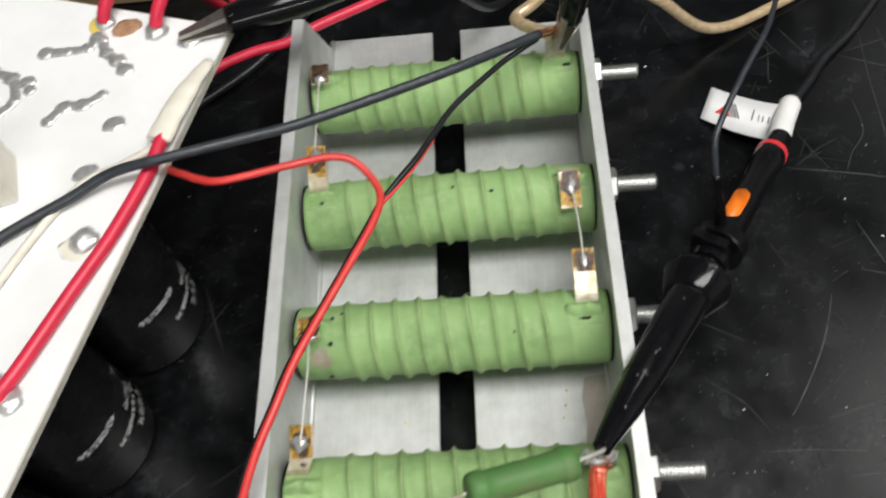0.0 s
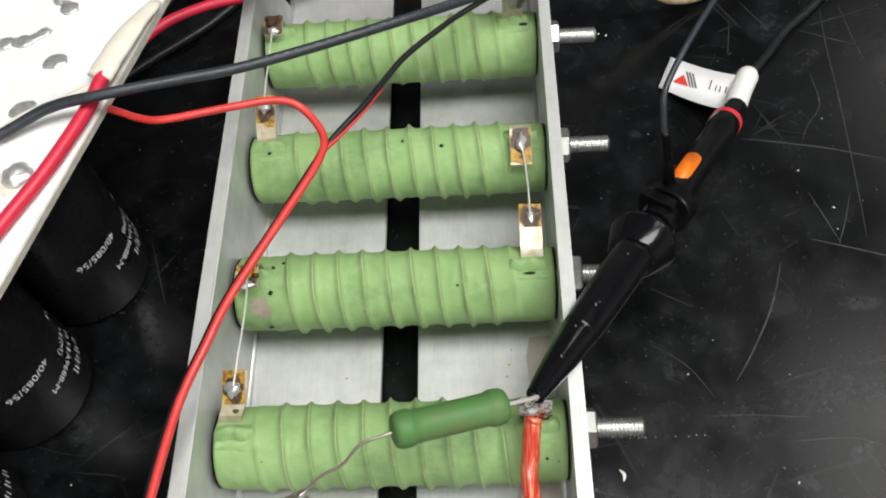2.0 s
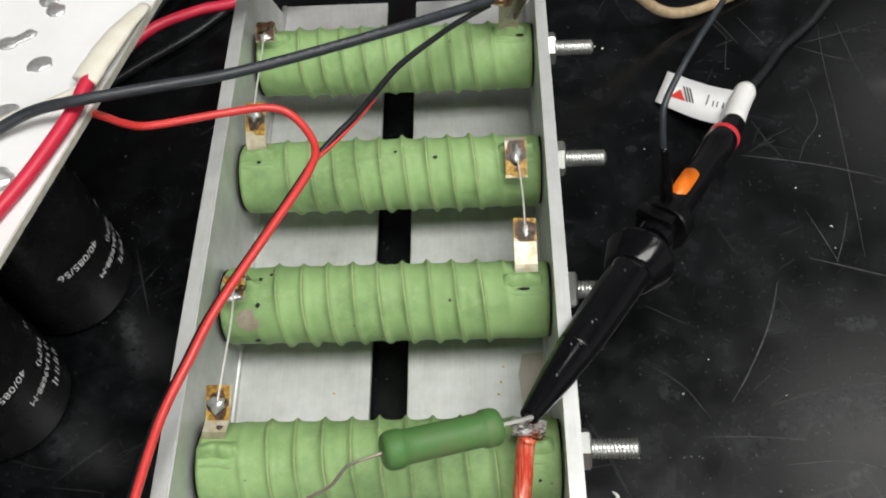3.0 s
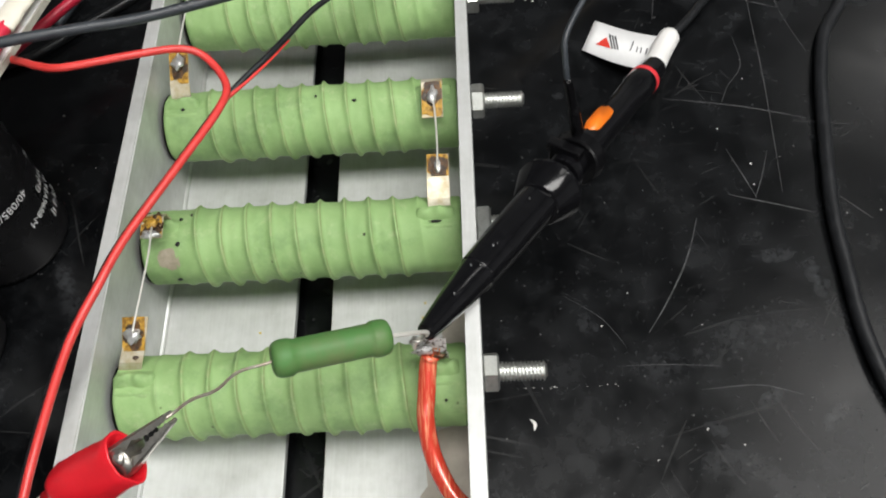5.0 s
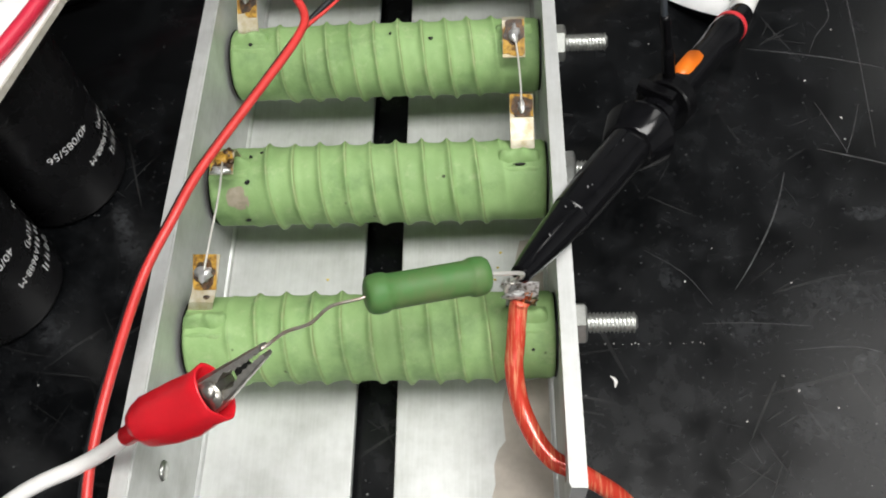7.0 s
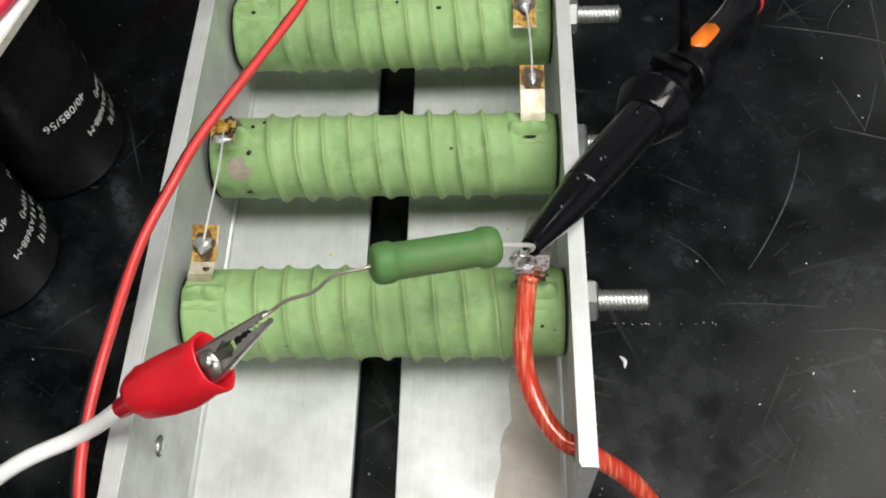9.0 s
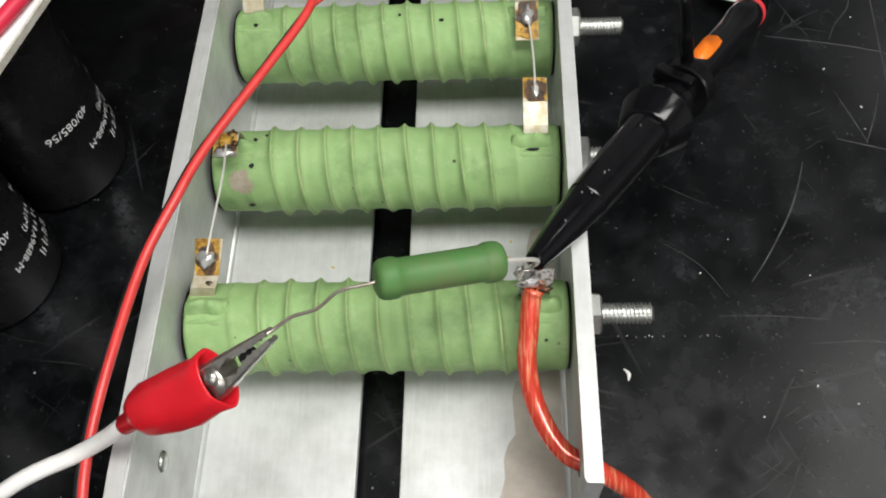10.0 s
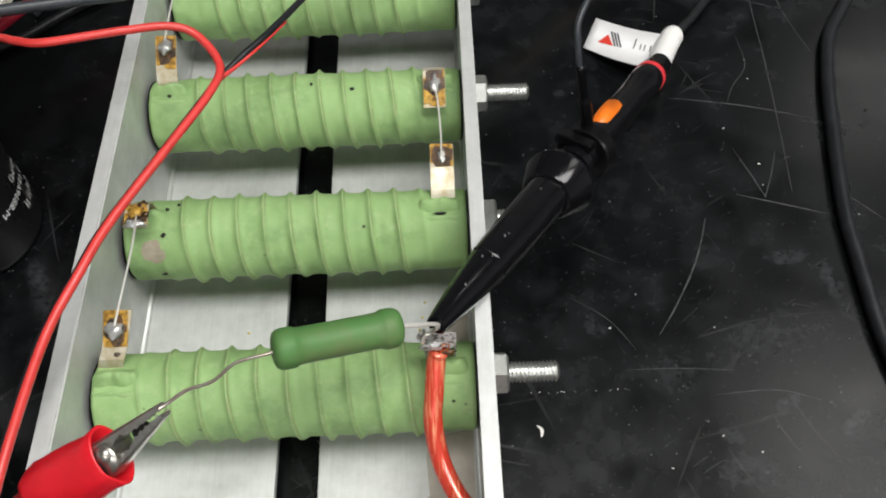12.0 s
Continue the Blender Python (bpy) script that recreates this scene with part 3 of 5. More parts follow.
def ribbed_body(seed):
    """A coated tube whose edge-wound ribbon shows as one long helical ridge."""
    bm = bmesh.new()
    lay = bm.verts.layers.float.new("ridge")
    shade_lay = bm.verts.layers.float.new("ridge_shadow")
    nx, na, pitch = 312, 72, 0.0101
    start = (0.65, 0.96, 0.15, 0.20)[seed - 1]
    rings = []
    for i in range(nx + 1):
        x = X0 + (X1 - X0) * i / nx
        fade = min(1, max(0, (x + 0.0470) / 0.007)) * min(1, max(0, (0.0570 - x) / 0.008))
        ring = []
        for k in range(na):
            a = 2 * math.pi * k / na
            ph = (x / pitch - a / (2 * math.pi) + start + 0.05 * noise.noise(Vector((x * 60, a * 0.8, seed * 2.0)))) % 1.0
            d = min(ph, 1 - ph)
            bump = math.exp(-(d / 0.125) ** 1.45)
            sway = 0.55 * noise.noise(Vector((x * 120, a * 1.5, seed * 4.0)))
            r = RAD + fade * bump * 0.00165 * (1 + sway) + 0.00035 * noise.noise(Vector((x * 260, a * 2.2, seed * 7.0)))
            end = min(x - X0, X1 - x)
            r -= 0.0010 * max(0, 1 - end / 0.0016) ** 2
            v = bm.verts.new((x, r * math.cos(a), r * math.sin(a)))
            v[lay] = fade * max(0.0, bump)
            # weight of the painted shadow line, just to one side of the crest
            v[shade_lay] = fade * math.exp(-((ph - 0.055) / 0.035) ** 2)
            ring.append(v)
        rings.append(ring)
    for p, q in zip(rings, rings[1:]):
        for k in range(na):
            j = (k + 1) % na
            bm.faces.new((p[k], p[j], q[j], q[k]))
    # bored ends
    for ring, x in ((rings[0], X0), (rings[-1], X1)):
        hole = [bm.verts.new((x, 0.0065 * math.cos(2 * math.pi * k / na), 0.0065 * math.sin(2 * math.pi * k / na))) for k in range(na)]
        deep = [bm.verts.new((x + (0.03 if x < 0 else -0.03), 0.0065 * math.cos(2 * math.pi * k / na), 0.0065 * math.sin(2 * math.pi * k / na))) for k in range(na)]
        for k in range(na):
            j = (k + 1) % na
            bm.faces.new((ring[k], ring[j], hole[j], hole[k]))
            bm.faces.new((hole[k], hole[j], deep[j], deep[k]))
    return bm


def strip(x, width, line, thick=0.0007, lean=0.0):
    """A bent metal strip of constant width along x, its centre line given as (y, z)."""
    bm = bmesh.new()
    pts = [Vector((0, y, z)) for y, z in line]
    rows = []
    for i, p in enumerate(pts):
        d = (pts[min(i + 1, len(pts) - 1)] - pts[max(i - 1, 0)]).normalized()
        nrm = Vector((0, -d.z, d.y)) * (thick / 2)
        rows.append([bm.verts.new(Vector((x + lean * (i / (len(pts) - 1) - 0.75) + sx * width / 2, 0, 0)) + p + nrm * sn) for sx, sn in ((-1, -1), (1, -1), (1, 1), (-1, 1))])
    for a, b in zip(rows, rows[1:]):
        for k in range(4):
            bm.faces.new((a[k], a[(k + 1) % 4], b[(k + 1) % 4], b[k]))
    bm.faces.new(rows[0][::-1])
    bm.faces.new(rows[-1])
    bmesh.ops.bevel(bm, geom=bm.edges[:], offset=0.00012, segments=1, affect="EDGES")
    return bm


def pocket(root, x, seed):
    """The coating's raised lip where a terminal comes out of the tube's top."""
    bm = bmesh.new()
    nu, nv = 28, 18
    grid = []
    for i in range(nu + 1):
        row = []
        for j in range(nv + 1):
            u, v = 2 * i / nu - 1, 2 * j / nv - 1
            a = math.pi / 2 + 0.06 - v * 0.44
            side = max(0.0, 1 - abs(u) ** 5)
            wave = v + 0.06 * noise.noise(Vector((u * 1.8, seed * 2.7, 0)))
            lift = 0.0036 * math.exp(-((wave - 0.26) / 0.34) ** 2) - 0.0015 * math.exp(-((wave + 0.34) / 0.10) ** 2) + 0.0011 * math.exp(-((wave + 0.55) / 0.14) ** 2)
            r = RAD - 0.0004 + side * lift * (1 + 0.5 * noise.noise(Vector((u * 2.5, v * 2.5, seed * 1.7)))) - 0.0012 * max(0, max(abs(u), abs(v)) - 0.88) / 0.12
            row.append(bm.verts.new((x + u * 0.0085, r * math.cos(a), r * math.sin(a))))
        grid.append(row)
    for i in range(nu):
        for j in range(nv):
            bm.faces.new((grid[i][j], grid[i + 1][j], grid[i + 1][j + 1], grid[i][j + 1]))
    part("coating_lip", bm, GREEN, root)


def coating_gap(root, x, turn, wide, tall, seed):
    """A dark split or pinhole in the coating."""
    bm = blob((x, (RAD + 0.0006) * math.cos(turn), (RAD + 0.0006) * math.sin(turn)), (wide, tall, 0.0006), seed, 0.6, 10)
    part("coating_gap", bm, DARKHOLE, root, "dark gap in the coating")


def terminal(root, x, line, width=0.0092, mat=None, solder=None, seed=0, flux=True, size=(0.0029, 0.0035, 0.0017), char=1.0, lean=0.0):
    tab = part("terminal_tab", strip(x, width, line, lean=lean), mat or TIN, root, "tinned metal solder tab with burnt flux", smooth=False)
    if solder:
        y, z, sy = solder
        (ya, za), (yb, zb) = line[1], line[2]
        if seed == 1:
            part("rivet_mark", blob((x + 0.0004, ya * 0.55 + yb * 0.45, za * 0.55 + zb * 0.45 + 0.0004), (0.0013, 0.0011, 0.0004), seed + 20, 0.7, 12), BURNT, tab, "dark punched mark")
        if flux:
            for k, (dx, dy, rx, ry) in enumerate(((0.0, 0.0006 * sy, 0.0058, 0.0078), (0.0020, -0.0035 * sy, 0.0034, 0.0040), (-0.0026, 0.0050 * sy, 0.0034, 0.0032), (0.0003, -0.0010 * sy, 0.0037 * char, 0.0048 * char))):
                bm = patch(splash(x + dx, 0, rx, ry, seed + k, 0.5), 0, 0.0003)
                # lay the film on the tab's slope
                (y0, z0), (y1, z1) = line[-2], line[-1]
                slope = (z1 - z0) / (y1 - y0)
                for v in bm.verts:
                    v.co.x = max(x - width / 2 + 0.0002, min(x + width / 2 - 0.0002, v.co.x))
                    lift = v.co.z + 0.00045 + 0.00008 * k
                    v.co.y = max(min(y0, y1) + 0.0002, min(max(y0, y1) - 0.0002, v.co.y + y + dy))
                    v.co.z = z0 + slope * (v.co.y - y0) + lift
                part("flux_stain", bm, BURNT if k == 3 else FLUX, tab, "amber-brown burnt flux", smooth=False)
        part("solder_blob", blob((x, y, z + 0.0006), size, seed, 0.7), SOLDER, tab, "shiny solder")
    return tab


def big_resistor(i):
    y = PITCH_Y * i + (-0.0040, -0.0036, -0.0056, -0.0036)[i]
    what = ("with red cable on its tab", "with chipped coating", "with two soldered tabs", "with clipped black wires")[i]
    root = thing("ribbed_resistor", "green ribbed wirewound tube resistor " + what, "resistor", (0, y, AXIS_Z), "power resistors")
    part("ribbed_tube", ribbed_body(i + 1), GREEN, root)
    pocket(root, -0.0520, i)
    pocket(root, 0.0595, i + 9)
    for x in (X0 - 0.0005, X1 + 0.0001):
        part("end_washer", lathe([(0, 0.0050), (0, 0.0151), (0.0004, 0.0151), (0.0004, 0.0050)], (x, 0, 0), (1, 0, 0), 40), MATTBLACK, root, "thin black insulating washer", smooth=False)
    for x, turn, wide, tall, seed in (((0.0622, 2.30, 0.0006, 0.0005, 3),), ((0.0600, 1.78, 0.0025, 0.0005, 1), (-0.0440, 1.35, 0.0007, 0.0006, 2), (-0.0400, 1.20, 0.0008, 0.0005, 4), (-0.0445, 2.05, 0.0010, 0.0010, 5), (-0.0465, 3.10, 0.0012, 0.0005, 6)),
                                      ((-0.0510, 1.75, 0.0009, 0.0007, 7), (0.0250, 1.75, 0.0009, 0.0006, 8), (0.0080, 1.55, 0.0006, 0.0005, 9)), ((0.0640, 1.70, 0.0020, 0.0006, 10),))[i]:
        coating_gap(root, x, turn, wide, tall, seed)
    oy, oz = y, AXIS_Z   # local = world - (oy, oz)
    def loc(pts):
        return [(a - oy, b - oz) for a, b in pts]
    if i == 0:
        terminal(root, -0.0520, loc([(0.0010, 0.0535), (0.0030, 0.0572), (0.0058, 0.0596), (0.0175, 0.0650)]), 0.0088, TIN, (0.0118 - oy, 0.0624 - oz, 1), 1, lean=0.0042)
        t = terminal(root, 0.0585, loc([(0.0005, 0.0540), (0.0000, 0.0605), (-0.0030, 0.0660), (-0.0040, 0.0715), (-0.0025, 0.0785)]), 0.0105, DULLTAB, None, 2)
        part("solder_blob", blob((0.0560, -0.0048 - oy, 0.0735 - oz), (0.0040, 0.0008, 0.0028), 4, 0.7), DULLTAB, t, "dull solder on the tab")
        part("solder_blob", blob((0.0532, -0.0030 - oy, 0.0775 - oz), (0.0018, 0.0014, 0.0020), 5, 0.9), DULLTAB, t, "dull solder on the tab")
        part("flux_stain", blob((0.0600, -0.0052 - oy, 0.0690 - oz), (0.0030, 0.0008, 0.0022), 6, 0.9), BURNT, t, "brown burnt flux")
    if i == 1:
        terminal(root, -0.0515, loc([(0.0640, 0.0500), (0.0648, 0.0580), (0.0636, 0.0632), (0.0616, 0.0654), (0.0525, 0.0635)]), 0.0088, TIN, (0.0536 - oy, 0.0641 - oz, -1), 3, True, (0.0040, 0.0017, 0.0014))
        for k, (fx, fy, fz, fr) in enumerate(((-0.0540, 0.0600, 0.0658, 0.0018), (-0.0495, 0.0612, 0.0655, 0.0020), (-0.0515, 0.0580, 0.0660, 0.0022), (-0.0478, 0.0570, 0.0655, 0.0012))):
            part("flux_stain", blob((fx, fy - oy, fz - oz), (fr, fr * 0.9, 0.0007), k + 40, 0.8), BURNT if k % 2 else FLUX, root, "charred lump of flux")
        terminal(root, 0.0612, loc([(0.0665, 0.0540), (0.0695, 0.0562), (0.0780, 0.0588), (0.0880, 0.0605)]), 0.0092, TIN, (0.0830 - oy, 0.0597 - oz, 1), 4, True, (0.0016, 0.0030, 0.0012), 1.15)
        chip = bmesh.new()
        n = 22
        mid = chip.verts.new((-0.0490, (RAD + 0.0003) * math.cos(2.45), (RAD + 0.0003) * math.sin(2.45)))
        ringv = []
        for k in range(n):
            a = 2 * math.pi * k / n
            q = 1 + 0.35 * noise.noise(Vector((math.cos(a) * 1.5, math.sin(a) * 1.5, 3.3)))
            ang = 2.45 + 0.30 * q * math.sin(a)
            ringv.append(chip.verts.new((-0.0490 + 0.0048 * q * math.cos(a), (RAD + 0.00025) * math.cos(ang), (RAD + 0.00025) * math.sin(ang))))
        for k in range(n):
            chip.faces.new((mid, ringv[k], ringv[(k + 1) % n]))
        part("chipped_patch", chip, CHIP, root, "bare tan patch where the coating chipped off")
    if i == 2:
        terminal(root, -0.0530, loc([(0.1310, 0.0540), (0.1330, 0.0564), (0.1352, 0.0584), (0.1480, 0.0655)]), 0.0088, TIN, (0.1430 - oy, 0.0640 - oz, 1), 5)
        terminal(root, 0.0592, loc([(0.1290, 0.0500), (0.1300, 0.0570), (0.1288, 0.0602), (0.1268, 0.0606), (0.1110, 0.0560)]), 0.0092, TIN, (0.1205 - oy, 0.0590 - oz, -1), 6, True, (0.0022, 0.0046, 0.0018), 1.2)
    if i == 3:
        terminal(root, -0.0540, loc([(0.1970, 0.0500), (0.1980, 0.0590), (0.1968, 0.0628), (0.1952, 0.0640), (0.1885, 0.0610)]), 0.0088, TIN, (0.1900 - oy, 0.0618 - oz, -1), 7, True, (0.0026, 0.0022, 0.0014), 1.3)
        for k, (fx, fy, fz, fr) in enumerate(((-0.0560, 0.1960, 0.0645, 0.0020), (-0.0525, 0.1955, 0.0648, 0.0024), (-0.0545, 0.1935, 0.0650, 0.0022), (-0.0512, 0.1970, 0.0640, 0.0014))):
            part("flux_stain", blob((fx, fy - oy, fz - oz), (fr, fr * 0.9, 0.0008), k + 50, 0.8), BURNT, root, "charred lump of flux")
        terminal(root, 0.0590, loc([(0.1935, 0.0500), (0.1950, 0.0590), (0.1960, 0.0680), (0.1960, 0.0790)]), 0.0092, TIN, None, 8)
    return root


for i in range(4):
    big_resistor(i)

for pts in ([(-0.0512, 0.0110, 0.0660), (-0.0508, 0.022, 0.0662), (-0.0500, 0.042, 0.0668), (-0.0508, 0.0560, 0.0662)],
            [(0.0610, 0.0800, 0.0612), (0.0612, 0.092, 0.0612), (0.0606, 0.108, 0.0602), (0.0595, 0.1200, 0.0605)],
            [(-0.0530, 0.1420, 0.0658), (-0.0532, 0.155, 0.0660), (-0.0535, 0.175, 0.0650), (-0.0540, 0.1915, 0.0640)]):
    w = part("jumper_wire", tube(pts, 0.00042, 8, 6), WIRE)
    tagged(w, "thin tinned wire soldered between two resistor tabs", "wire", "jumper wires")

# ---- small green resistor hanging between clip and tab ----
A, B = Vector((0.0138, -0.0232, 0.1125)), Vector((0.0480, -0.0128, 0.1040))
small = thing("axial_resistor", "smooth dark green axial resistor with bent wire leads", "resistor", tuple((A + B) / 2))
ax = (B - A).normalized()
L = (B - A).length
half = L / 2
prof = [(-half, 0.0), (-half, 0.0036), (-half + 0.0005, 0.0048), (-half + 0.0015, 0.0055), (-half + 0.0030, 0.0058), (-half + 0.0052, 0.0058), (-half + 0.0060, 0.0056), (-half + 0.0066, 0.0052), (-half + 0.0100, 0.00515), (half - 0.0100, 0.00515), (half - 0.0066, 0.0052), (half - 0.0060, 0.0056),
        (half - 0.0052, 0.0058), (half - 0.0030, 0.0058), (half - 0.0015, 0.0055), (half - 0.0005, 0.0048), (half, 0.0036), (half, 0.0)]
part("body", lathe(prof, (0, 0, 0), ax, 40), PAINT, small)
inv = Matrix.Translation(-(A + B) / 2)


def local(points, m):
    return [m @ Vector(p) for p in points]


part("lead", tube(local([tuple(B - ax * 0.001), (0.0545, -0.0087, 0.0965), (0.0582, -0.005, 0.089), (0.0578, -0.0047, 0.086), (0.0553, -0.0045, 0.083), (0.0535, -0.0052, 0.08), (0.0531, -0.0054, 0.0775)], inv), 0.00068, 8), WIRE, small, "bare wire lead")
part("lead", tube(local([tuple(A + ax * 0.001), (0.0120, -0.0240, 0.1122), (0.0050, -0.0280, 0.1160), (0.0010, -0.0352, 0.1210), (-0.0040, -0.0398, 0.1260), (-0.0078, -0.0455, 0.1300), (-0.0120, -0.0466, 0.1290)], inv), 0.00048, 8), LEAD, small, "long crinkled wire lead")

# ---- red alligator clip and its white lead ----
TIP, REAR = Vector((-0.0075, -0.0462, 0.1300)), Vector((-0.0490, -0.0555, 0.0985))
clip = thing("alligator_clip", "nickel alligator clip in a red vinyl boot with white lead", "clip", tuple(REAR))
inv = Matrix.Translation(-REAR)
d = (TIP - REAR).normalized()
length = (TIP - REAR).length
openv = d.cross(Vector((-0.32, 0.36, -0.88))).normalized()
broad = d.cross(openv).normalized()
if broad.z < 0:
    openv, broad = -openv, -broad


BEND = Vector((0.0004, -0.0030, 0.0))   # the hinge sits a little below the straight line


def jaw(sgn):
    """One channel-shaped jaw, narrowing to its toothed tip."""
    bm = bmesh.new()
    n, rows = 22, []
    for i in range(n + 1):
        t = i / n
        s = 0.0310 + (length - 0.0310) * t
        back = sgn * (0.0050 * (1 - t) + 0.0018 * t)
        bite = sgn * (0.0005 * (1 - t) + 0.0014 * math.exp(-((t - 0.42) / 0.13) ** 2) + (0.0002 if i % 2 or t < 0.45 else 0.0007))
        hw = 0.0040 * (1 - t) + 0.0017 * t
        c = d * s + BEND * (1 - t)
        rows.append([bm.verts.new(p) for p in (c + openv * bite + broad * hw, c + openv * (back * 0.85) + broad * hw, c + openv * back + broad * hw * 0.55,
                                               c + openv * back - broad * hw * 0.55, c + openv * (back * 0.85) - broad * hw, c + openv * bite - broad * hw,
                                               c + openv * (bite + sgn * 0.0003) - broad * (hw - 0.0005), c + openv * (bite + sgn * 0.0003) + broad * (hw - 0.0005))])
    for a, b in zip(rows, rows[1:]):
        for k in range(8):
            bm.faces.new((a[k], a[(k + 1) % 8], b[(k + 1) % 8], b[k]))
    bm.faces.new(rows[0][::-1])
    bm.faces.new(rows[-1])
    return bm


part("jaw", jaw(1), STEEL, clip, smooth=False)
part("jaw", jaw(-1), STEEL, clip, smooth=False)
part("cheek_plate", lathe([(0.0030, 0.0), (0.0034, 0.0038), (0.0041, 0.0038), (0.0043, 0.0)], d * 0.0345 + BEND, broad, 20), STEEL, clip)
part("rivet", lathe([(-0.0046, 0.0), (-0.0045, 0.0014), (-0.0040, 0.0021), (0.0044, 0.0021), (0.0052, 0.0014), (0.0053, 0)], d * 0.0352 + openv * 0.0010 + BEND, broad, 16), STEEL, clip)
# dark block added to stand for the shaded hollow between the jaws
part("jaw_gap_shade", lathe([(-0.0036, 0.0016), (-0.0034, 0.0026), (-0.0016, 0.0026), (-0.0013, 0.0016)], d * 0.0425 + BEND * 0.7, broad, 16), DARKHOLE, clip)
boot = [(s * 0.95, r * 0.98) for s, r in ((-0.0085, 0.0020), (-0.0080, 0.0029), (-0.001, 0.0031), (0.0010, 0.0042), (0.0026, 0.0068), (0.0054, 0.0077), (0.014, 0.0078), (0.022, 0.0075), (0.0300, 0.0072), (0.0345, 0.0072), (0.0350, 0.0068), (0.0345, 0.0062), (0.028, 0.0058))]
bm = lathe(boot, (0, 0, 0), d, 44)
for v in bm.verts:
    s = v.co.dot(d)
    o, w = v.co.dot(openv), v.co.dot(broad)
    k = min(1, max(0, (s - 0.004) / 0.02))
    k2 = 1 + 0.10 * noise.noise(v.co * 170) + 0.05 * noise.noise(v.co * 420)
    pinch = 1 - 0.08 * math.exp(-((s - 0.0245) / 0.003) ** 2)
    v.co = d * (s + 0.04 * o * k) + openv * o * (1 + 0.15 * k) * k2 * pinch + broad * w * (1 - 0.20 * k) * k2 * pinch + BEND * k
part("boot", bm, REDPVC, clip, "soft red vinyl boot")
part("lead", tube(local([tuple(REAR + d * 0.002), tuple(REAR - d * 0.008), (-0.0640, -0.0580, 0.0850), (-0.0750, -0.0605, 0.0775), (-0.0960, -0.0690, 0.0720), (-0.130, -0.088, 0.052), (-0.17, -0.12, 0.02), (-0.24, -0.17, 0.004), (-0.36, -0.2, 0.003)], inv), 0.0025, 14), WHITEWIRE, clip, "white insulated lead")


# ---- oscilloscope probe ----
P0, P1 = Vector((0.0575, -0.0040, 0.0860)), Vector((0.1615, 0.1586, 0.0200))
probe = thing("oscilloscope_probe", "black oscilloscope probe with orange tab hooked on the resistor lead", "probe", tuple(P0))
d = (P1 - P0).normalized()
inv = Matrix.Translation(-P0)
side = d.cross(Vector((0, 0, 1))).normalized()
upv = side.cross(d).normalized()


def crisp(*args, **kwargs):
    bm = lathe(*args, **kwargs)
    bmesh.ops.recalc_face_normals(bm, faces=bm.faces)
    sharp_split(bm, 28)
    return bm


def oct_squash(s, a):
    return 1 - 0.055 * math.cos(4 * a + 0.6) if s > 0.02 else 1.0


part("hook_sleeve", crisp([(0.000, 0.0), (0.0, 0.0026), (0.0004, 0.0033), (0.006, 0.0041), (0.020, 0.0057), (0.034, 0.0069), (0.0345, 0.0073), (0.052, 0.0081), (0.070, 0.0085), (0.087, 0.0087)], (0, 0, 0), d, 32, squash=oct_squash), PLASTIC, probe, "tapered black hook sleeve with pale nicks")
part("tip_cavity", lathe([(-0.0003, 0), (-0.0003, 0.0017), (0.0008, 0.0017)], (0, 0, 0), d, 16), DARKHOLE, probe)
part("hook", tube([(0, 0, 0), tuple(-d * 0.002 + side * 0.0006), tuple(-d * 0.0042 + side * 0.0003), tuple(-d * 0.0050 - side * 0.0012), tuple(-d * 0.0036 - side * 0.0020)], 0.00045, 8), STEEL, probe)
part("finger_flange", crisp([(0.0825, 0.0086), (0.0828, 0.0096), (0.0834, 0.0102), (0.0925, 0.0136), (0.0936, 0.0141), (0.0950, 0.0140), (0.0954, 0.0130), (0.0950, 0.0100), (0.0955, 0.0062)], (0, 0, 0), d, 48), PLASTIC, probe)
part("neck", crisp([(0.0940, 0.0060), (0.1050, 0.0062), (0.1055, 0.0080), (0.1100, 0.0083), (0.1106, 0.0066), (0.119, 0.0068)], (0, 0, 0), d, 32), PLASTIC, probe)
part("guard", crisp([(0.1170, 0.0072), (0.1172, 0.0106), (0.1178, 0.0114), (0.1235, 0.0120), (0.1242, 0.0112), (0.1270, 0.0084)], (0, 0, 0), d, 48), MATTBLACK, probe)
bm = box(-0.0075, 0.0075, -0.0028, 0.0028, -0.0022, 0.0022, 0.0006)
rot = Matrix((side, d, upv)).transposed()
for v in bm.verts:
    v.co = d * 0.1120 + rot @ v.co + upv * 0.0085 - side * 0.003
part("ground_socket", bm, MATTBLACK, probe, smooth=False)
part("barrel", crisp([(0.122, 0.0082), (0.127, 0.0080), (0.140, 0.0074), (0.172, 0.0070), (0.186, 0.0070), (0.1875, 0.0076), (0.199, 0.0074), (0.2000, 0.0070), (0.205, 0.0068), (0.214, 0.0060)], (0, 0, 0), d, 36), PLASTIC, probe, "glossy black probe barrel")
part("identity_ring", crisp([(0.1975, 0.0071), (0.1978, 0.0076), (0.2008, 0.0075), (0.2011, 0.0066)], (0, 0, 0), d, 36), REDRING, probe, "red identity ring")
bm = patch([(math.copysign(abs(math.cos(a)) ** 0.55, math.cos(a)) * 0.0035, math.copysign(abs(math.sin(a)) ** 0.55, math.sin(a)) * 0.0110) for a in (2 * math.pi * k / 36 for k in range(36))], -0.0022, 0.0034)
bmesh.ops.bevel(bm, geom=[e for e in bm.edges if all(v.co.z > 0.001 for v in e.verts)], offset=0.0007, segments=2, affect="EDGES")
for v in bm.verts:
    v.co = d * 0.1440 + rot @ v.co + upv * 0.0068 - side * 0.0012
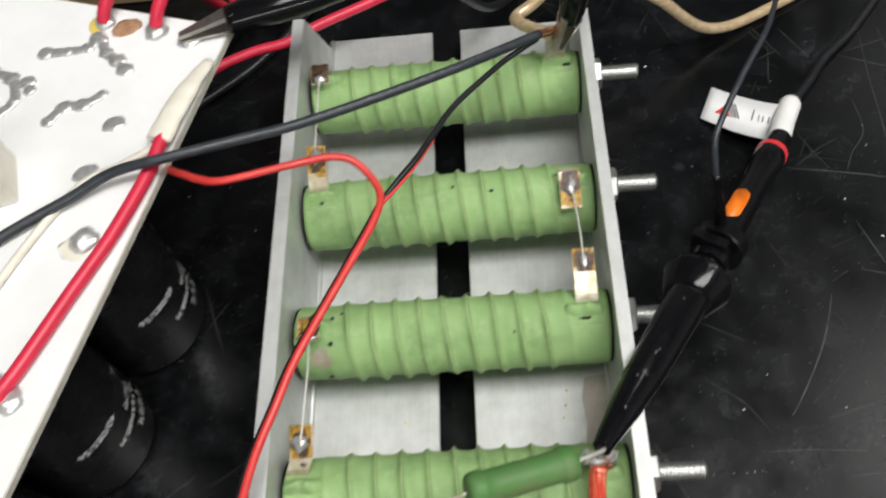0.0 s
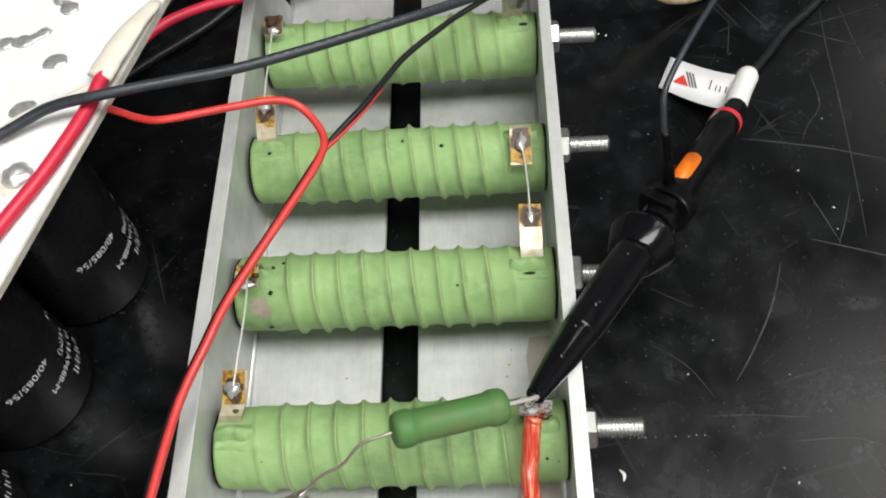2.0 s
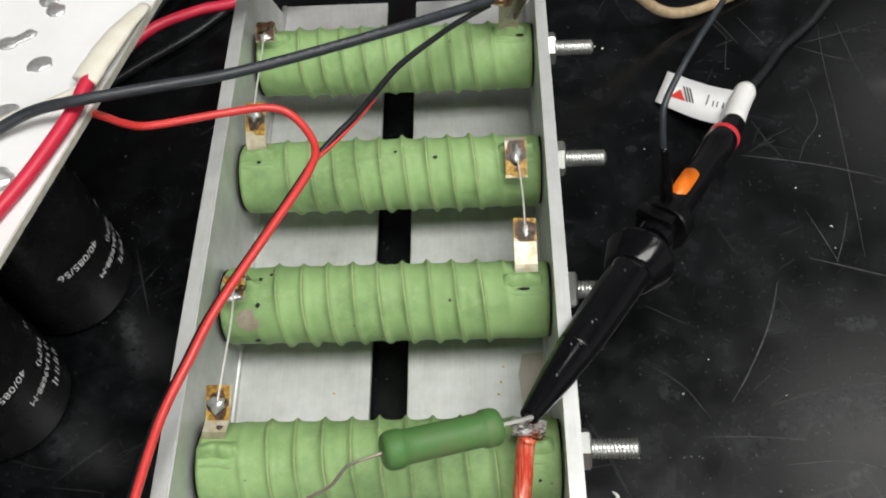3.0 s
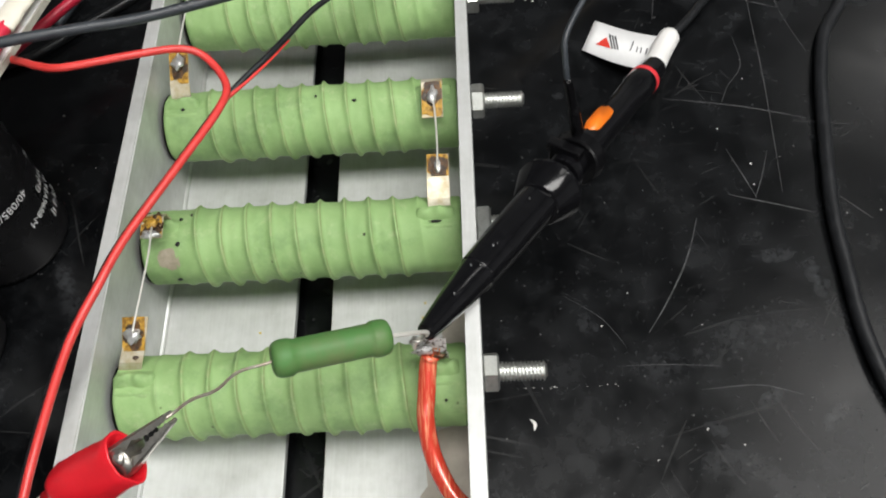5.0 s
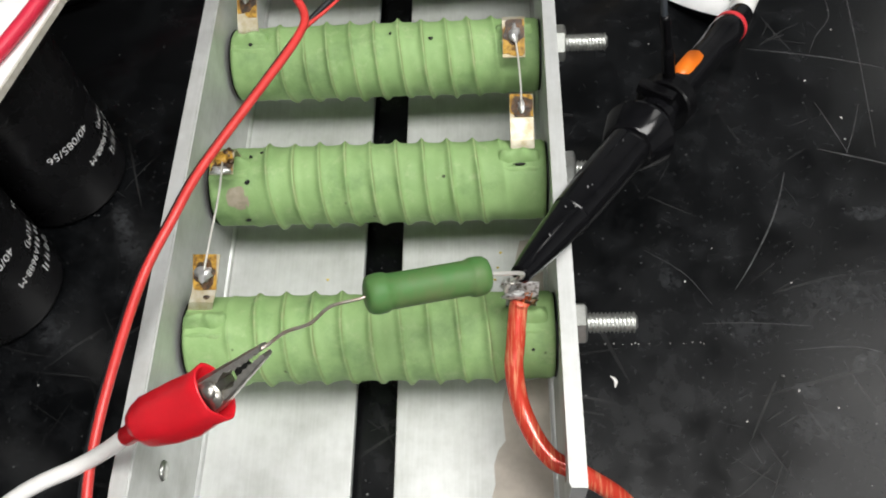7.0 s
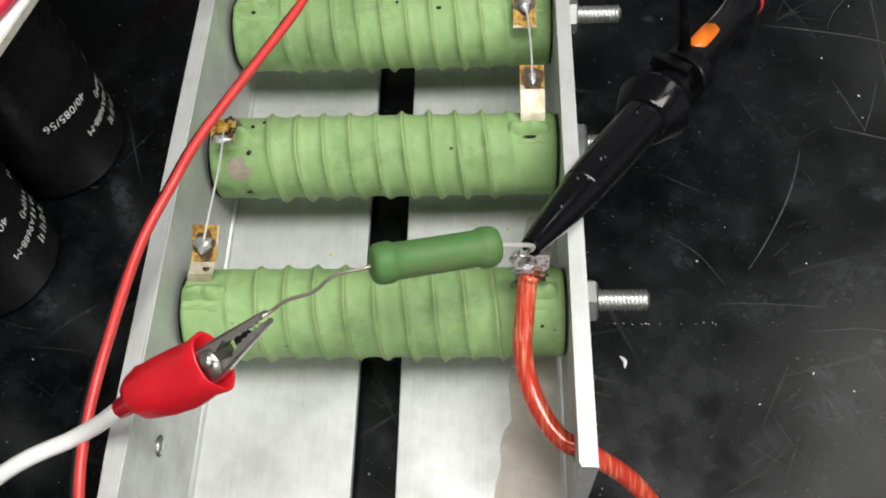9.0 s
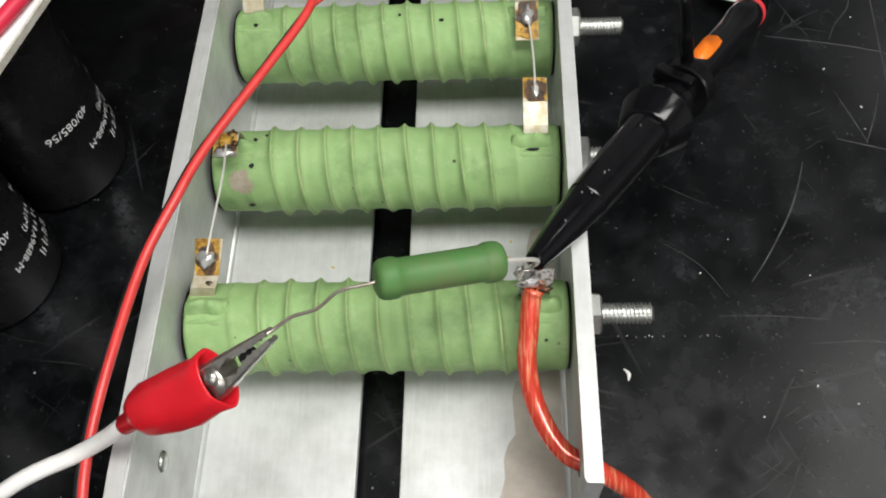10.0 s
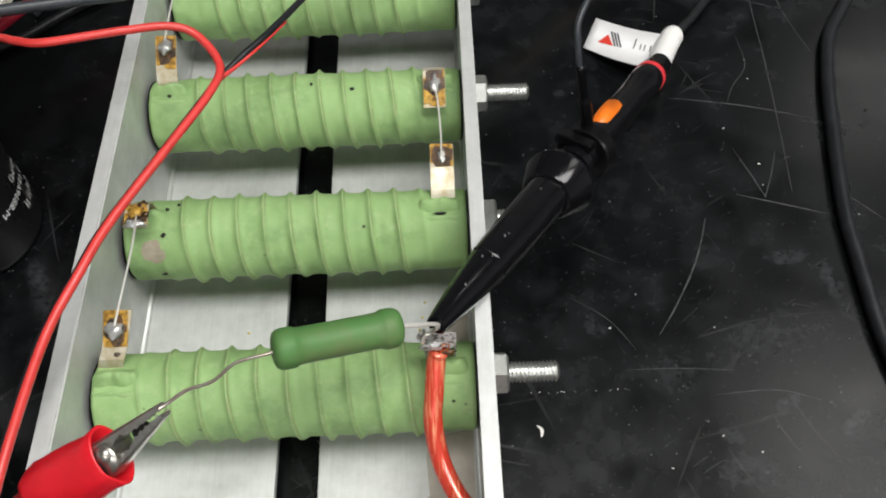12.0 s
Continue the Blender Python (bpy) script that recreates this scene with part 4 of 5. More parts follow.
part("ratio_switch", bm, ORANGE, probe, "orange slide switch")
W0 = P0 + d * 0.212
W1 = Vector((0.1800, 0.1955, 0.0085))
part("strain_relief", tube(local([tuple(W0), tuple((W0 + W1) / 2 + Vector((-0.0005, 0, 0))), tuple(W1)], inv), lambda s: 0.0056 if s < 0.93 else 0.0046, 20, 6), WHITEPL, probe, "white plastic strain relief")
part("cable", tube(local([tuple(W1 - (W1 - W0) * 0.1), (0.1915, 0.2080, 0.0064), (0.2062, 0.2277, 0.0040), (0.2258, 0.2470, 0.0026), (0.2565, 0.283, 0.0024), (0.31, 0.33, 0.0024), (0.45, 0.42, 0.0024)], inv), 0.0023, 12), BLACKWIRE, probe, "thin black probe cable")
G0 = Vector((0.1206, 0.0966, 0.0500))
part("ground_boot", tube(local([tuple(G0), (0.1186, 0.0988, 0.0620), (0.1165, 0.1008, 0.0730), (0.1142, 0.1030, 0.0850)], inv), lambda s: 0.0026 if s < 0.55 else 0.0019, 14), MATTBLACK, probe)
part("ground_lead", tube(local([(0.1144, 0.1026, 0.0830), (0.1132, 0.1070, 0.0925), (0.1142, 0.1140, 0.0995), (0.1255, 0.1340, 0.1035), (0.1410, 0.1600, 0.1010), (0.1535, 0.1881, 0.0828), (0.175, 0.235, 0.050), (0.22, 0.31, 0.004), (0.30, 0.36, 0.002)], inv), 0.00125, 10), GREYWIRE, probe, "thin dark ground lead")
for s, a, w in ((0.0165, 1.45, 0.0008), (0.031, 1.75, 0.0007), (0.033, 1.35, 0.0006), (0.044, 1.5, 0.0009), (0.046, 1.42, 0.0005), (0.074, 1.6, 0.0006)):
    r = 0.0057 + (s - 0.02) * 0.055 if s > 0.02 else 0.0053
    c = d * s + (side * math.cos(a) + upv * math.sin(a)) * (r + 0.0004)
    part("nick", blob(tuple(c), (w * 0.45, w * 0.9, 0.0002), int(s * 999), 0.7, 8), SCUFF, probe, "pale nick in the plastic")

# paper flag on the probe cable
flag = thing("cable_label", "folded white paper label with red triangle logo on probe cable", "label", (0.156, 0.190, 0.004))
bm = bmesh.new()
cols = []
for i in range(13):
    t = i / 12
    base = Vector((0.1392 + 0.0360 * t, 0.2035 - 0.0245 * t - 0.0036 * math.sin(math.pi * t), 0.0035 + 0.0085 * t + 0.001 * math.sin(math.pi * t)))
    across = Vector((0.0040 + 0.0022 * t, 0.0084 + 0.0006 * t, 0.0018))
    cols.append((base - across, base + across))
vs = [[bm.verts.new(p + Vector((0, 0, dz))) for dz in (0, 0.0004) for p in c] for c in cols]
for a, b in zip(vs, vs[1:]):
    for q in ((0, 1), (3, 2), (1, 3), (2, 0)):
        bm.faces.new((a[q[0]], a[q[1]], b[q[1]], b[q[0]]))
bm.faces.new([vs[0][k] for k in (0, 2, 3, 1)])
bm.faces.new([vs[-1][k] for k in (0, 1, 3, 2)])
lab = part("paper", bm, PAPER, flag)
lab.matrix_parent_inverse = Matrix.Translation(flag.location).inverted()


def on_flag(t, v, lift=0.0008):
    k = min(11, int(t * 12))
    f = t * 12 - k
    a = cols[k][0].lerp(cols[k + 1][0], f)
    b = cols[k][1].lerp(cols[k + 1][1], f)
    return a.lerp(b, v) + Vector((0, 0, lift))


def flag_print(name, shape, mat, label):
    bm = bmesh.new()
    bm.faces.new([bm.verts.new(on_flag(t, v)) for t, v in shape])
    ob = part(name, bm, mat, flag, label, smooth=False)
    ob.matrix_parent_inverse = Matrix.Translation(flag.location).inverted()


flag_print("logo_triangle", [(0.13, 0.30), (0.31, 0.34), (0.21, 0.62)], REDINK, "small red triangle mark")
for k in range(3):
    o = 0.035 * k
    flag_print("logo_stripe", [(0.325 + o, 0.34 + o * 0.3), (0.342 + o, 0.35 + o * 0.3), (0.235 + o, 0.74), (0.218 + o, 0.73)], INK, "grey slanted stripe")
for k, (t, w) in enumerate(((0.54, 0.014), (0.62, 0.012), (0.67, 0.012), (0.74, 0.014))):
    flag_print("print_bar", [(t, 0.42), (t + w, 0.43), (t + w - 0.02, 0.72 if k == 0 else 0.6), (t - 0.02, 0.71 if k == 0 else 0.59)], INK, "dark print")

# ---- white board on its row of capacitors ----
CORNER = Vector((-0.0830, 0.1870, 0.0))
E1 = Vector((-0.267, -0.964, 0)).normalized()   # along the near long edge
E2 = Vector((-0.950, 0.312, 0)).normalized()    # along the far edge
BZ = 0.105
board = thing("circuit_board", "white circuit board with silver solder pads standing on capacitors", "circuit board", tuple(CORNER + Vector((0, 0, BZ))))


def bpt(a, b, z=BZ):
    return CORNER + E1 * a + E2 * b + Vector((0, 0, z))


def slab(z0, z1, inset=0.0):
    bm = bmesh.new()
    q = [(inset, inset), (0.36, inset), (0.36, 0.22), (inset, 0.22)]
    lo = [bm.verts.new(bpt(a, b, z0)) for a, b in q]
    hi = [bm.verts.new(bpt(a, b, z1)) for a, b in q]
    bm.faces.new(lo[::-1])
    bm.faces.new(hi)
    for i in range(4):
        bm.faces.new((lo[i], lo[(i + 1) % 4], hi[(i + 1) % 4], hi[i]))
    return bm


def under(ob, root):
    ob.matrix_parent_inverse = Matrix.Translation(root.location).inverted()
    return ob


under(part("core", slab(BZ - 0.0034, BZ - 0.0004), EDGE, board, "pale laminate edge", smooth=False), board)
under(part("white_face", slab(BZ - 0.0004, BZ, 0.0006), BOARD, board, "white solder mask", smooth=False), board)


def on_board(x, y):
    """Board coordinates of a place in the plan."""
    r = Vector((x, y, 0)) - CORNER
    det = E1.x * E2.y - E1.y * E2.x
    return ((r.x * E2.y - r.y * E2.x) / det, (E1.x * r.y - E1.y * r.x) / det)


def pad(x, y, rx, ry, seed, h=0.0012, mat=None, name="solder_pad", turn=0.3):
    bm = blob((x, y, BZ), (rx, ry, h), seed, 0.25, 18, turn)
    for v in bm.verts:
        v.co.z = max(v.co.z, BZ - 0.0002)
    return under(part(name, bm, mat or SOLDER, board), board)


for k, (x, y, rx, ry, h) in enumerate(((-0.1425, 0.1965, 0.0050, 0.0048, 0.0034), (-0.1175, 0.1880, 0.0056, 0.0052, 0.0038), (-0.1015, 0.1815, 0.0060, 0.0046, 0.0022),
                                       (-0.1285, 0.1375, 0.0052, 0.0040, 0.0010), (-0.1365, 0.1135, 0.0056, 0.0040, 0.0008), (-0.1305, 0.0815, 0.0060, 0.0058, 0.0034),
                                       (-0.1450, 0.0175, 0.0050, 0.0050, 0.0030), (-0.152, 0.025, 0.004, 0.004, 0.002))):
    pad(x, y, rx, ry, k + 2, h)
for k, chain in enumerate(([(-0.167, 0.181), (-0.157, 0.181), (-0.148, 0.182), (-0.1445, 0.188)], [(-0.142, 0.186), (-0.139, 0.178), (-0.133, 0.173), (-0.1285, 0.167)],
                           [(-0.158, 0.142), (-0.152, 0.149), (-0.144, 0.1495), (-0.1365, 0.154)], [(-0.19, 0.172), (-0.18, 0.168), (-0.176, 0.155), (-0.182, 0.148)], [(-0.172, 0.165), (-0.170, 0.160)])):
    bm = tube([(x, y, BZ + 0.0002) for x, y in chain], 0.0025, 12, 8, flat=0.30, wobble=0.15)
    for n, (x, y) in enumerate(chain):
        r = (0.0040, 0.0030, 0.0034, 0.0042)[(n + k) % 4]
        join(bm, blob((x, y, BZ + 0.0002), (r, r * 0.9, 0.0011), k * 5 + n, 0.2, 16))
    under(part("solder_trace", bm, SOLDER, board, "lumpy solder-covered track"), board)
pad(-0.1320, 0.1925, 0.0072, 0.0050, 31, 0.0004, SCORCH, "flux_stain")
pad(-0.1470, 0.1950, 0.0030, 0.0052, 33, 0.0003, YELLOW, "flux_stain")
pad(-0.1330, 0.0790, 0.0072, 0.0060, 35, 0.0002, CREAM, "flux_stain")

bm = box(-0.0105, 0.0105, -0.012, 0.012, 0.0, 0.016, 0.0012)
for v in bm.verts:
    q = Matrix.Rotation(0.28, 3, "Z") @ v.co
    v.co = Vector((-0.1745, 0.1105, BZ)) + q
relay = part("terminal_block", bm, CREAM, None, smooth=False)
tagged(relay, "small cream plastic block standing on the white board", "component")

# sleeved wire along the board
sl = part("wire_sleeve", tube([(-0.1052, 0.1235, 0.1100), (-0.1010, 0.1360, 0.1105), (-0.0955, 0.1510, 0.1100), (-0.0905, 0.1660, 0.1070)], lambda s: 0.0056 - 0.0030 * s * s, 18, 8, flat=0.5, wobble=0.1), CREAM)
tagged(sl, "flattened cream heat-shrink sleeve lying on the white board", "sleeve")
cw = part("cream_wire", tube([(-0.1060, 0.1225, 0.1075), (-0.1200, 0.1150, 0.1070), (-0.1380, 0.1040, 0.1068), (-0.1590, 0.0665, 0.1068), (-0.172, 0.03, 0.1068)], 0.0017, 10), CREAM)
tagged(cw, "cream insulated wire lying across the white board", "wire")
pw = part("crimson_wire", tube([(-0.1030, 0.1300, 0.1095), (-0.1045, 0.1210, 0.1100), (-0.1080, 0.1070, 0.1090), (-0.1180, 0.0810, 0.1082), (-0.1290, 0.0580, 0.1082), (-0.1420, 0.030, 0.1082), (-0.1480, 0.0195, 0.1078), (-0.1500, 0.016, 0.106)], 0.0028, 14), PINKWIRE)
tagged(pw, "thick crimson wire from the sleeve to a board pad", "wire")
for pts in ([(-0.1425, 0.1955, 0.1070), (-0.1395, 0.1990, 0.1130), (-0.1330, 0.2070, 0.1180), (-0.122, 0.225, 0.110), (-0.115, 0.26, 0.05), (-0.12, 0.30, 0.004), (-0.16, 0.36, 0.003)],
            [(-0.1170, 0.1885, 0.1080), (-0.1140, 0.1930, 0.1140), (-0.1095, 0.2020, 0.1170), (-0.103, 0.222, 0.108), (-0.098, 0.26, 0.05), (-0.10, 0.30, 0.004), (-0.10, 0.36, 0.003)]):
    w = part("crimson_wire", tube(pts, 0.0029, 14), PINKWIRE)
    tagged(w, "thick crimson wire soldered to the far edge of the board", "wire", "board supply wires")
w = part("black_wire", tube([(-0.155, 0.235, 0.003), (-0.142, 0.262, 0.006), (-0.130, 0.285, 0.008), (-0.118, 0.31, 0.006), (-0.10, 0.36, 0.003)], 0.0028, 12), GREYWIRE)
tagged(w, "thick dark grey wire running from under the board", "wire")
w = part("crimson_wire", tube([(-0.190, 0.165, 0.020), (-0.165, 0.182, 0.028), (-0.143, 0.205, 0.032), (-0.123, 0.227, 0.034), (-0.100, 0.238, 0.035), (-0.081, 0.2430, 0.035), (-0.063, 0.2530, 0.036), (-0.030, 0.2690, 0.036), (-0.005, 0.290, 0.030), (0.02, 0.34, 0.003), (0.03, 0.38, 0.003)], 0.0028, 14), PINKWIRE)
tagged(w, "thick crimson wire crossing the end of the aluminium angle", "wire")
w = part("bench_cable", tube([(-0.20, 0.20, 0.003), (-0.165, 0.212, 0.003), (-0.138, 0.234, 0.003), (-0.108, 0.260, 0.003), (-0.08, 0.30, 0.003), (-0.05, 0.38, 0.003)], 0.0024, 12), BLACKWIRE)
tagged(w, "dark grey cable lying on the black worktop", "cable")


# ---- capacitors under the board ----
CAP_R, CAP_H = 0.0293, 0.1015
C1 = Vector((-0.1502, 0.0976, 0))
STEP = Vector((-0.0166, -0.0590, 0))


def wrap_text(text, size, phi, span, z, centre):
    verts, faces = lettering(text, size)
    wide = max(v.x for v in verts)
    k = span * CAP_R / wide
    bm = bmesh.new()
    made = []
    for v in verts:
        a = phi + span - v.x * k / CAP_R
        made.append(bm.verts.new((centre.x + (CAP_R + 0.00012) * math.cos(a), centre.y + (CAP_R + 0.00012) * math.sin(a), z - v.y)))
    for q in faces:
        try:
            bm.faces.new([made[k] for k in q])
        except ValueError:
            pass
    return bm


def wrap_bar(a0, a1, z0, z1):
    bm = bmesh.new()
    n = max(2, int((a1 - a0) / 0.06))
    rows = [[bm.verts.new(((CAP_R + 0.00012) * math.cos(a0 + (a1 - a0) * k / n), (CAP_R + 0.00012) * math.sin(a0 + (a1 - a0) * k / n), z)) for z in (z0, z1)] for k in range(n + 1)]
    for a, b in zip(rows, rows[1:]):
        bm.faces.new((a[0], b[0], b[1], a[1]))
    return bm


def capacitor():
    root = thing("capacitor", "large black can capacitor with white print standing on worktop", "capacitor", tuple(C1), "board capacitors")
    part("can", lathe([(0, 0), (0.0, CAP_R - 0.0035), (0.0006, CAP_R - 0.0017), (0.0022, CAP_R - 0.0004), (0.0045, CAP_R), (CAP_H - 0.004, CAP_R), (CAP_H - 0.001, CAP_R - 0.001), (CAP_H, CAP_R - 0.0025), (CAP_H, 0)], (0, 0, 0), (0, 0, 1), 96), SLEEVE, root)
    zero = Vector((0, 0, 0))
    D = math.pi / 180
    for text, size, a0, a1, z in (("40/085/56", 0.0058, -53.5, -9, 0.0458), ("(M)", 0.0052, 2, 18, 0.0362), ("A9688-M", 0.0054, -25.5, 10, 0.0292)):
        part("printed_code", wrap_text(text, size, a0 * D, (a1 - a0) * D, z, zero), WHITEINK, root, "white printed code", smooth=False, keep=1)
    for a0, a1, z, h in ((0, 7.5, 0.0212, 0.0052), (9.5, 17, 0.0212, 0.0052), (19, 26.5, 0.0212, 0.0052), (28.5, 36, 0.0212, 0.0052), (12, 24, 0.0292, 0.0038), (25, 36, 0.0292, 0.0038), (20, 32, 0.0362, 0.0036), (27, 37, 0.0470, 0.0034)):
        for k in range(2):
            w = (a1 - a0) / 2
            part("print_bar", wrap_bar((a0 + w * k) * D, (a0 + w * k + w * 0.34) * D, z - h, z - h * (0.25 if k % 2 else 0.0)), WHITEINK, root, smooth=False, keep=1)
    return root


cap = capacitor()
for k in (1, 2):
    copy_thing(cap, Matrix.Translation(C1 + STEP * k))

# ---- wires over the resistors ----
black = thing("black_lead", "thick charcoal wire with faint white print, end stripped to copper", "wire", (0.051, 0.190, 0.0800))
line = [(-0.1887, 0.0599, 0.1085), (-0.1634, 0.0829, 0.1085), (-0.1377, 0.0988, 0.1094), (-0.1202, 0.1067, 0.1132), (-0.1006, 0.1094, 0.1158), (-0.0740, 0.1182, 0.1120), (-0.0502, 0.1284, 0.1063), (-0.0196, 0.1421, 0.1021), (0.0133, 0.1588, 0.0969), (0.0326, 0.1731, 0.0899), (0.0511, 0.1869, 0.0835)]
under(part("insulation", tube(line, 0.00215, 14), GREYWIRE, black), black)
sp = spline(line, 8)
for k in range(22):
    i0 = 50 + k
    if k % 5 == 4:
        continue
    c = sp[i0].lerp(sp[i0 + 1], 0.5)
    dd = (sp[i0 + 1] - sp[i0])
    sd = dd.cross(Vector((0, 0, 1))).normalized()
    tp = sd.cross(dd.normalized()).normalized()
    bm = bmesh.new()
    a = math.radians(72)
    q = []
    for u, v in ((-0.26, -0.15), (0.26, -0.15), (0.26, 0.15), (-0.26, 0.15)):
        q.append(bm.verts.new(c + dd * u * (0.5 + 0.4 * ((k * 7) % 3) / 2) + (sd * math.cos(a + v) + tp * math.sin(a + v)) * 0.00228))
    bm.faces.new(q)
    under(part("print_bar", bm, FAINT, black, "faint white print", smooth=False), black)
for k in range(14):
    o = Vector((noise.noise(Vector((k * 1.7, 0, 0))), noise.noise(Vector((0, k * 1.3, 4))), noise.noise(Vector((3, 0, k * 1.1))))) * 0.0045
    s = Vector((0.0480, 0.1855, 0.0838)) + o * 0.15
    e = Vector((0.0585, 0.1935, 0.0775)) + o
    under(part("copper_strand", tube([tuple(s), tuple(s.lerp(e, 0.5) + o * 0.6), tuple(e)], 0.0003, 6, 5), COPPER, black, "bare copper strand"), black)

pair = thing("two_core_cable", "thin red and black two-core cable split near its loop", "cable", (-0.072, -0.069, 0.0730))
red = [(-0.1230, 0.1180, 0.0990), (-0.1080, 0.1170, 0.1000), (-0.0965, 0.1105, 0.1040), (-0.0875, 0.1045, 0.1076), (-0.0766, 0.1022, 0.1085), (-0.0510, 0.1085, 0.1066), (-0.0351, 0.1130, 0.1036), (-0.0259, 0.1112, 0.1000), (-0.0177, 0.1000, 0.0965), (-0.0194, 0.0870, 0.0967), (-0.0310, 0.0630, 0.0965), (-0.0462, 0.0329, 0.0957), (-0.0530, 0.0150, 0.0945), (-0.0612, -0.0054, 0.0905), (-0.0694, -0.0342, 0.0810), (-0.0719, -0.0569, 0.0772), (-0.0713, -0.0745, 0.0744), (-0.0700, -0.0950, 0.065), (-0.070, -0.13, 0.03), (-0.075, -0.19, 0.003), (-0.08, -0.30, 0.0025)]
under(part("red_core", tube(red, 0.00155, 12), REDWIRE, pair, "thin red insulated core"), pair)
blk = [(0.0500, 0.1860, 0.0812), (0.0459, 0.1829, 0.0817), (0.0356, 0.1744, 0.0825), (0.0286, 0.1662, 0.0846), (0.0124, 0.1462, 0.0884), (0.0029, 0.1288, 0.0911), (-0.0035, 0.1160, 0.0936), (-0.0106, 0.1059, 0.0942), (-0.0178, 0.0954, 0.0940), (-0.0214, 0.0870, 0.0948)]
for (x, y, z) in red[10:]:
    blk.append((x - 0.0020, y - 0.0004, z - 0.0014))
under(part("black_core", tube(blk, 0.0013, 12), BLACKWIRE, pair, "thin black insulated core"), pair)
thinred = [(0.0034, 0.1280, 0.0896), (-0.0030, 0.1148, 0.0925), (-0.0100, 0.1045, 0.0935), (-0.0172, 0.0950, 0.0945)]
under(part("red_stripe", tube(thinred, lambda s: 0.0004 + 0.0005 * s, 10), REDWIRE, pair, "thin red edge of the cable"), pair)

# clear red cable from the tab through the wall
rc = thing("red_speaker_cable", "translucent red stranded cable soldered to a tab and through the wall", "cable", (0.0730, -0.0545, 0.0475))
line = [(0.0580, -0.0050, 0.0700), (0.0570, -0.0070, 0.0675), (0.0560, -0.0165, 0.0632), (0.0553, -0.0243, 0.0582), (0.0572, -0.0347, 0.0525), (0.0618, -0.0448, 0.0492), (0.0672, -0.0513, 0.0475), (0.0732, -0.0543, 0.0472), (0.0785, -0.0563, 0.0438), (0.0904, -0.0600, 0.0300), (0.1043, -0.0700, 0.012), (0.125, -0.095, 0.0034), (0.15, -0.15, 0.0032), (0.17, -0.28, 0.0032)]
under(part("cable", tube(line, 0.0032, 16), JELLYRED, rc), rc)
for k in range(10):
    o = Vector((noise.noise(Vector((k * 2.1, 7, 0))), noise.noise(Vector((5, k * 1.9, 4))), noise.noise(Vector((3, 9, k * 1.7))))) * 0.003
    under(part("copper_strand", tube([(0.0580 + o.x * 0.5, -0.0055, 0.0688), (0.0590 + o.x, -0.0052 + o.y * 0.4, 0.0710 + o.z), (0.0590 + o.x * 1.4, -0.0045, 0.0740 + o.z)], 0.00025, 6, 4), COPPER, rc, "bare copper strand"), rc)

# ---- things at the far end ----
far = thing("clear_cable", "clear-jacketed copper speaker cable curled behind the end tab", "cable", (0.15, 0.249, 0.010))
under(part("cable", tube([(0.0570, 0.1925, 0.0770), (0.0500, 0.1990, 0.0740), (0.0430, 0.2070, 0.0710), (0.0420, 0.2140, 0.0680), (0.0500, 0.2190, 0.0700), (0.0650, 0.2260, 0.0780), (0.0820, 0.2330, 0.0760), (0.1150, 0.2400, 0.0450), (0.1500, 0.2490, 0.010), (0.20, 0.275, 0.003), (0.30, 0.33, 0.003)], 0.0030, 14), CLEAR, far), far)


def black_clip(name, tip, mid, back, end, label, wide=0.0075, cable=()):
    tip, mid, back = Vector(tip), Vector(mid), Vector(back)
    root = thing(name, label, "clip", tuple(mid), "black clips")
    dd = (mid - tip).normalized()
    sd = dd.cross(Vector((0, 0, 1)))
    sd = sd.normalized() if sd.length > 0.05 else Vector((1, 0, 0))
    tp = sd.cross(dd).normalized()
    n = (mid - tip).length
    for s in (1, -1):
        bm = bmesh.new()
        rows = []
        for i in range(9):
            t = i / 8
            c = tip + dd * (n * t) + tp * s * (0.0006 + 0.0026 * t)
            w = 0.0018 + 0.0026 * t
            rows.append([bm.verts.new(c + sd * a * w + tp * s * b * 0.0016) for a, b in ((-1, 0), (1, 0), (0.8, 1), (-0.8, 1))])
        for a, b in zip(rows, rows[1:]):
            for k in range(4):
                bm.faces.new((a[k], a[(k + 1) % 4], b[(k + 1) % 4], b[k]))
        bm.faces.new(rows[0])
        bm.faces.new(rows[-1][::-1])
        under(part("jaw", bm, STEEL, root, "bright steel jaw", smooth=False), root)
    pts = [tuple(mid - dd * 0.004), tuple(mid.lerp(back, 0.3)), tuple(mid.lerp(back, 0.65)), tuple(back)]
    under(part("boot", tube(pts, lambda s: wide * (0.80 + 0.22 * math.sin(min(1, s * 1.35) * math.pi)) if s < 0.8 else wide * (0.80 - 2.2 * (s - 0.8)), 20, 8, flat=0.8), PLASTIC, root, "glossy black vinyl boot"), root)
    under(part("lead", tube([tuple(back - (back - mid) * 0.08)] + list(cable), 0.0024, 12), BLACKWIRE, root, "black lead"), root)
    return root


black_clip("alligator_clip", (-0.1040, 0.1795, 0.1085), (-0.0790, 0.1855, 0.1120), (-0.0220, 0.2010, 0.1120), None, "black-booted alligator clip gripping a pad on the white board", 0.0085,
           [(-0.010, 0.208, 0.105), (0.01, 0.225, 0.08), (0.03, 0.26, 0.03), (0.05, 0.31, 0.003), (0.06, 0.37, 0.003)])
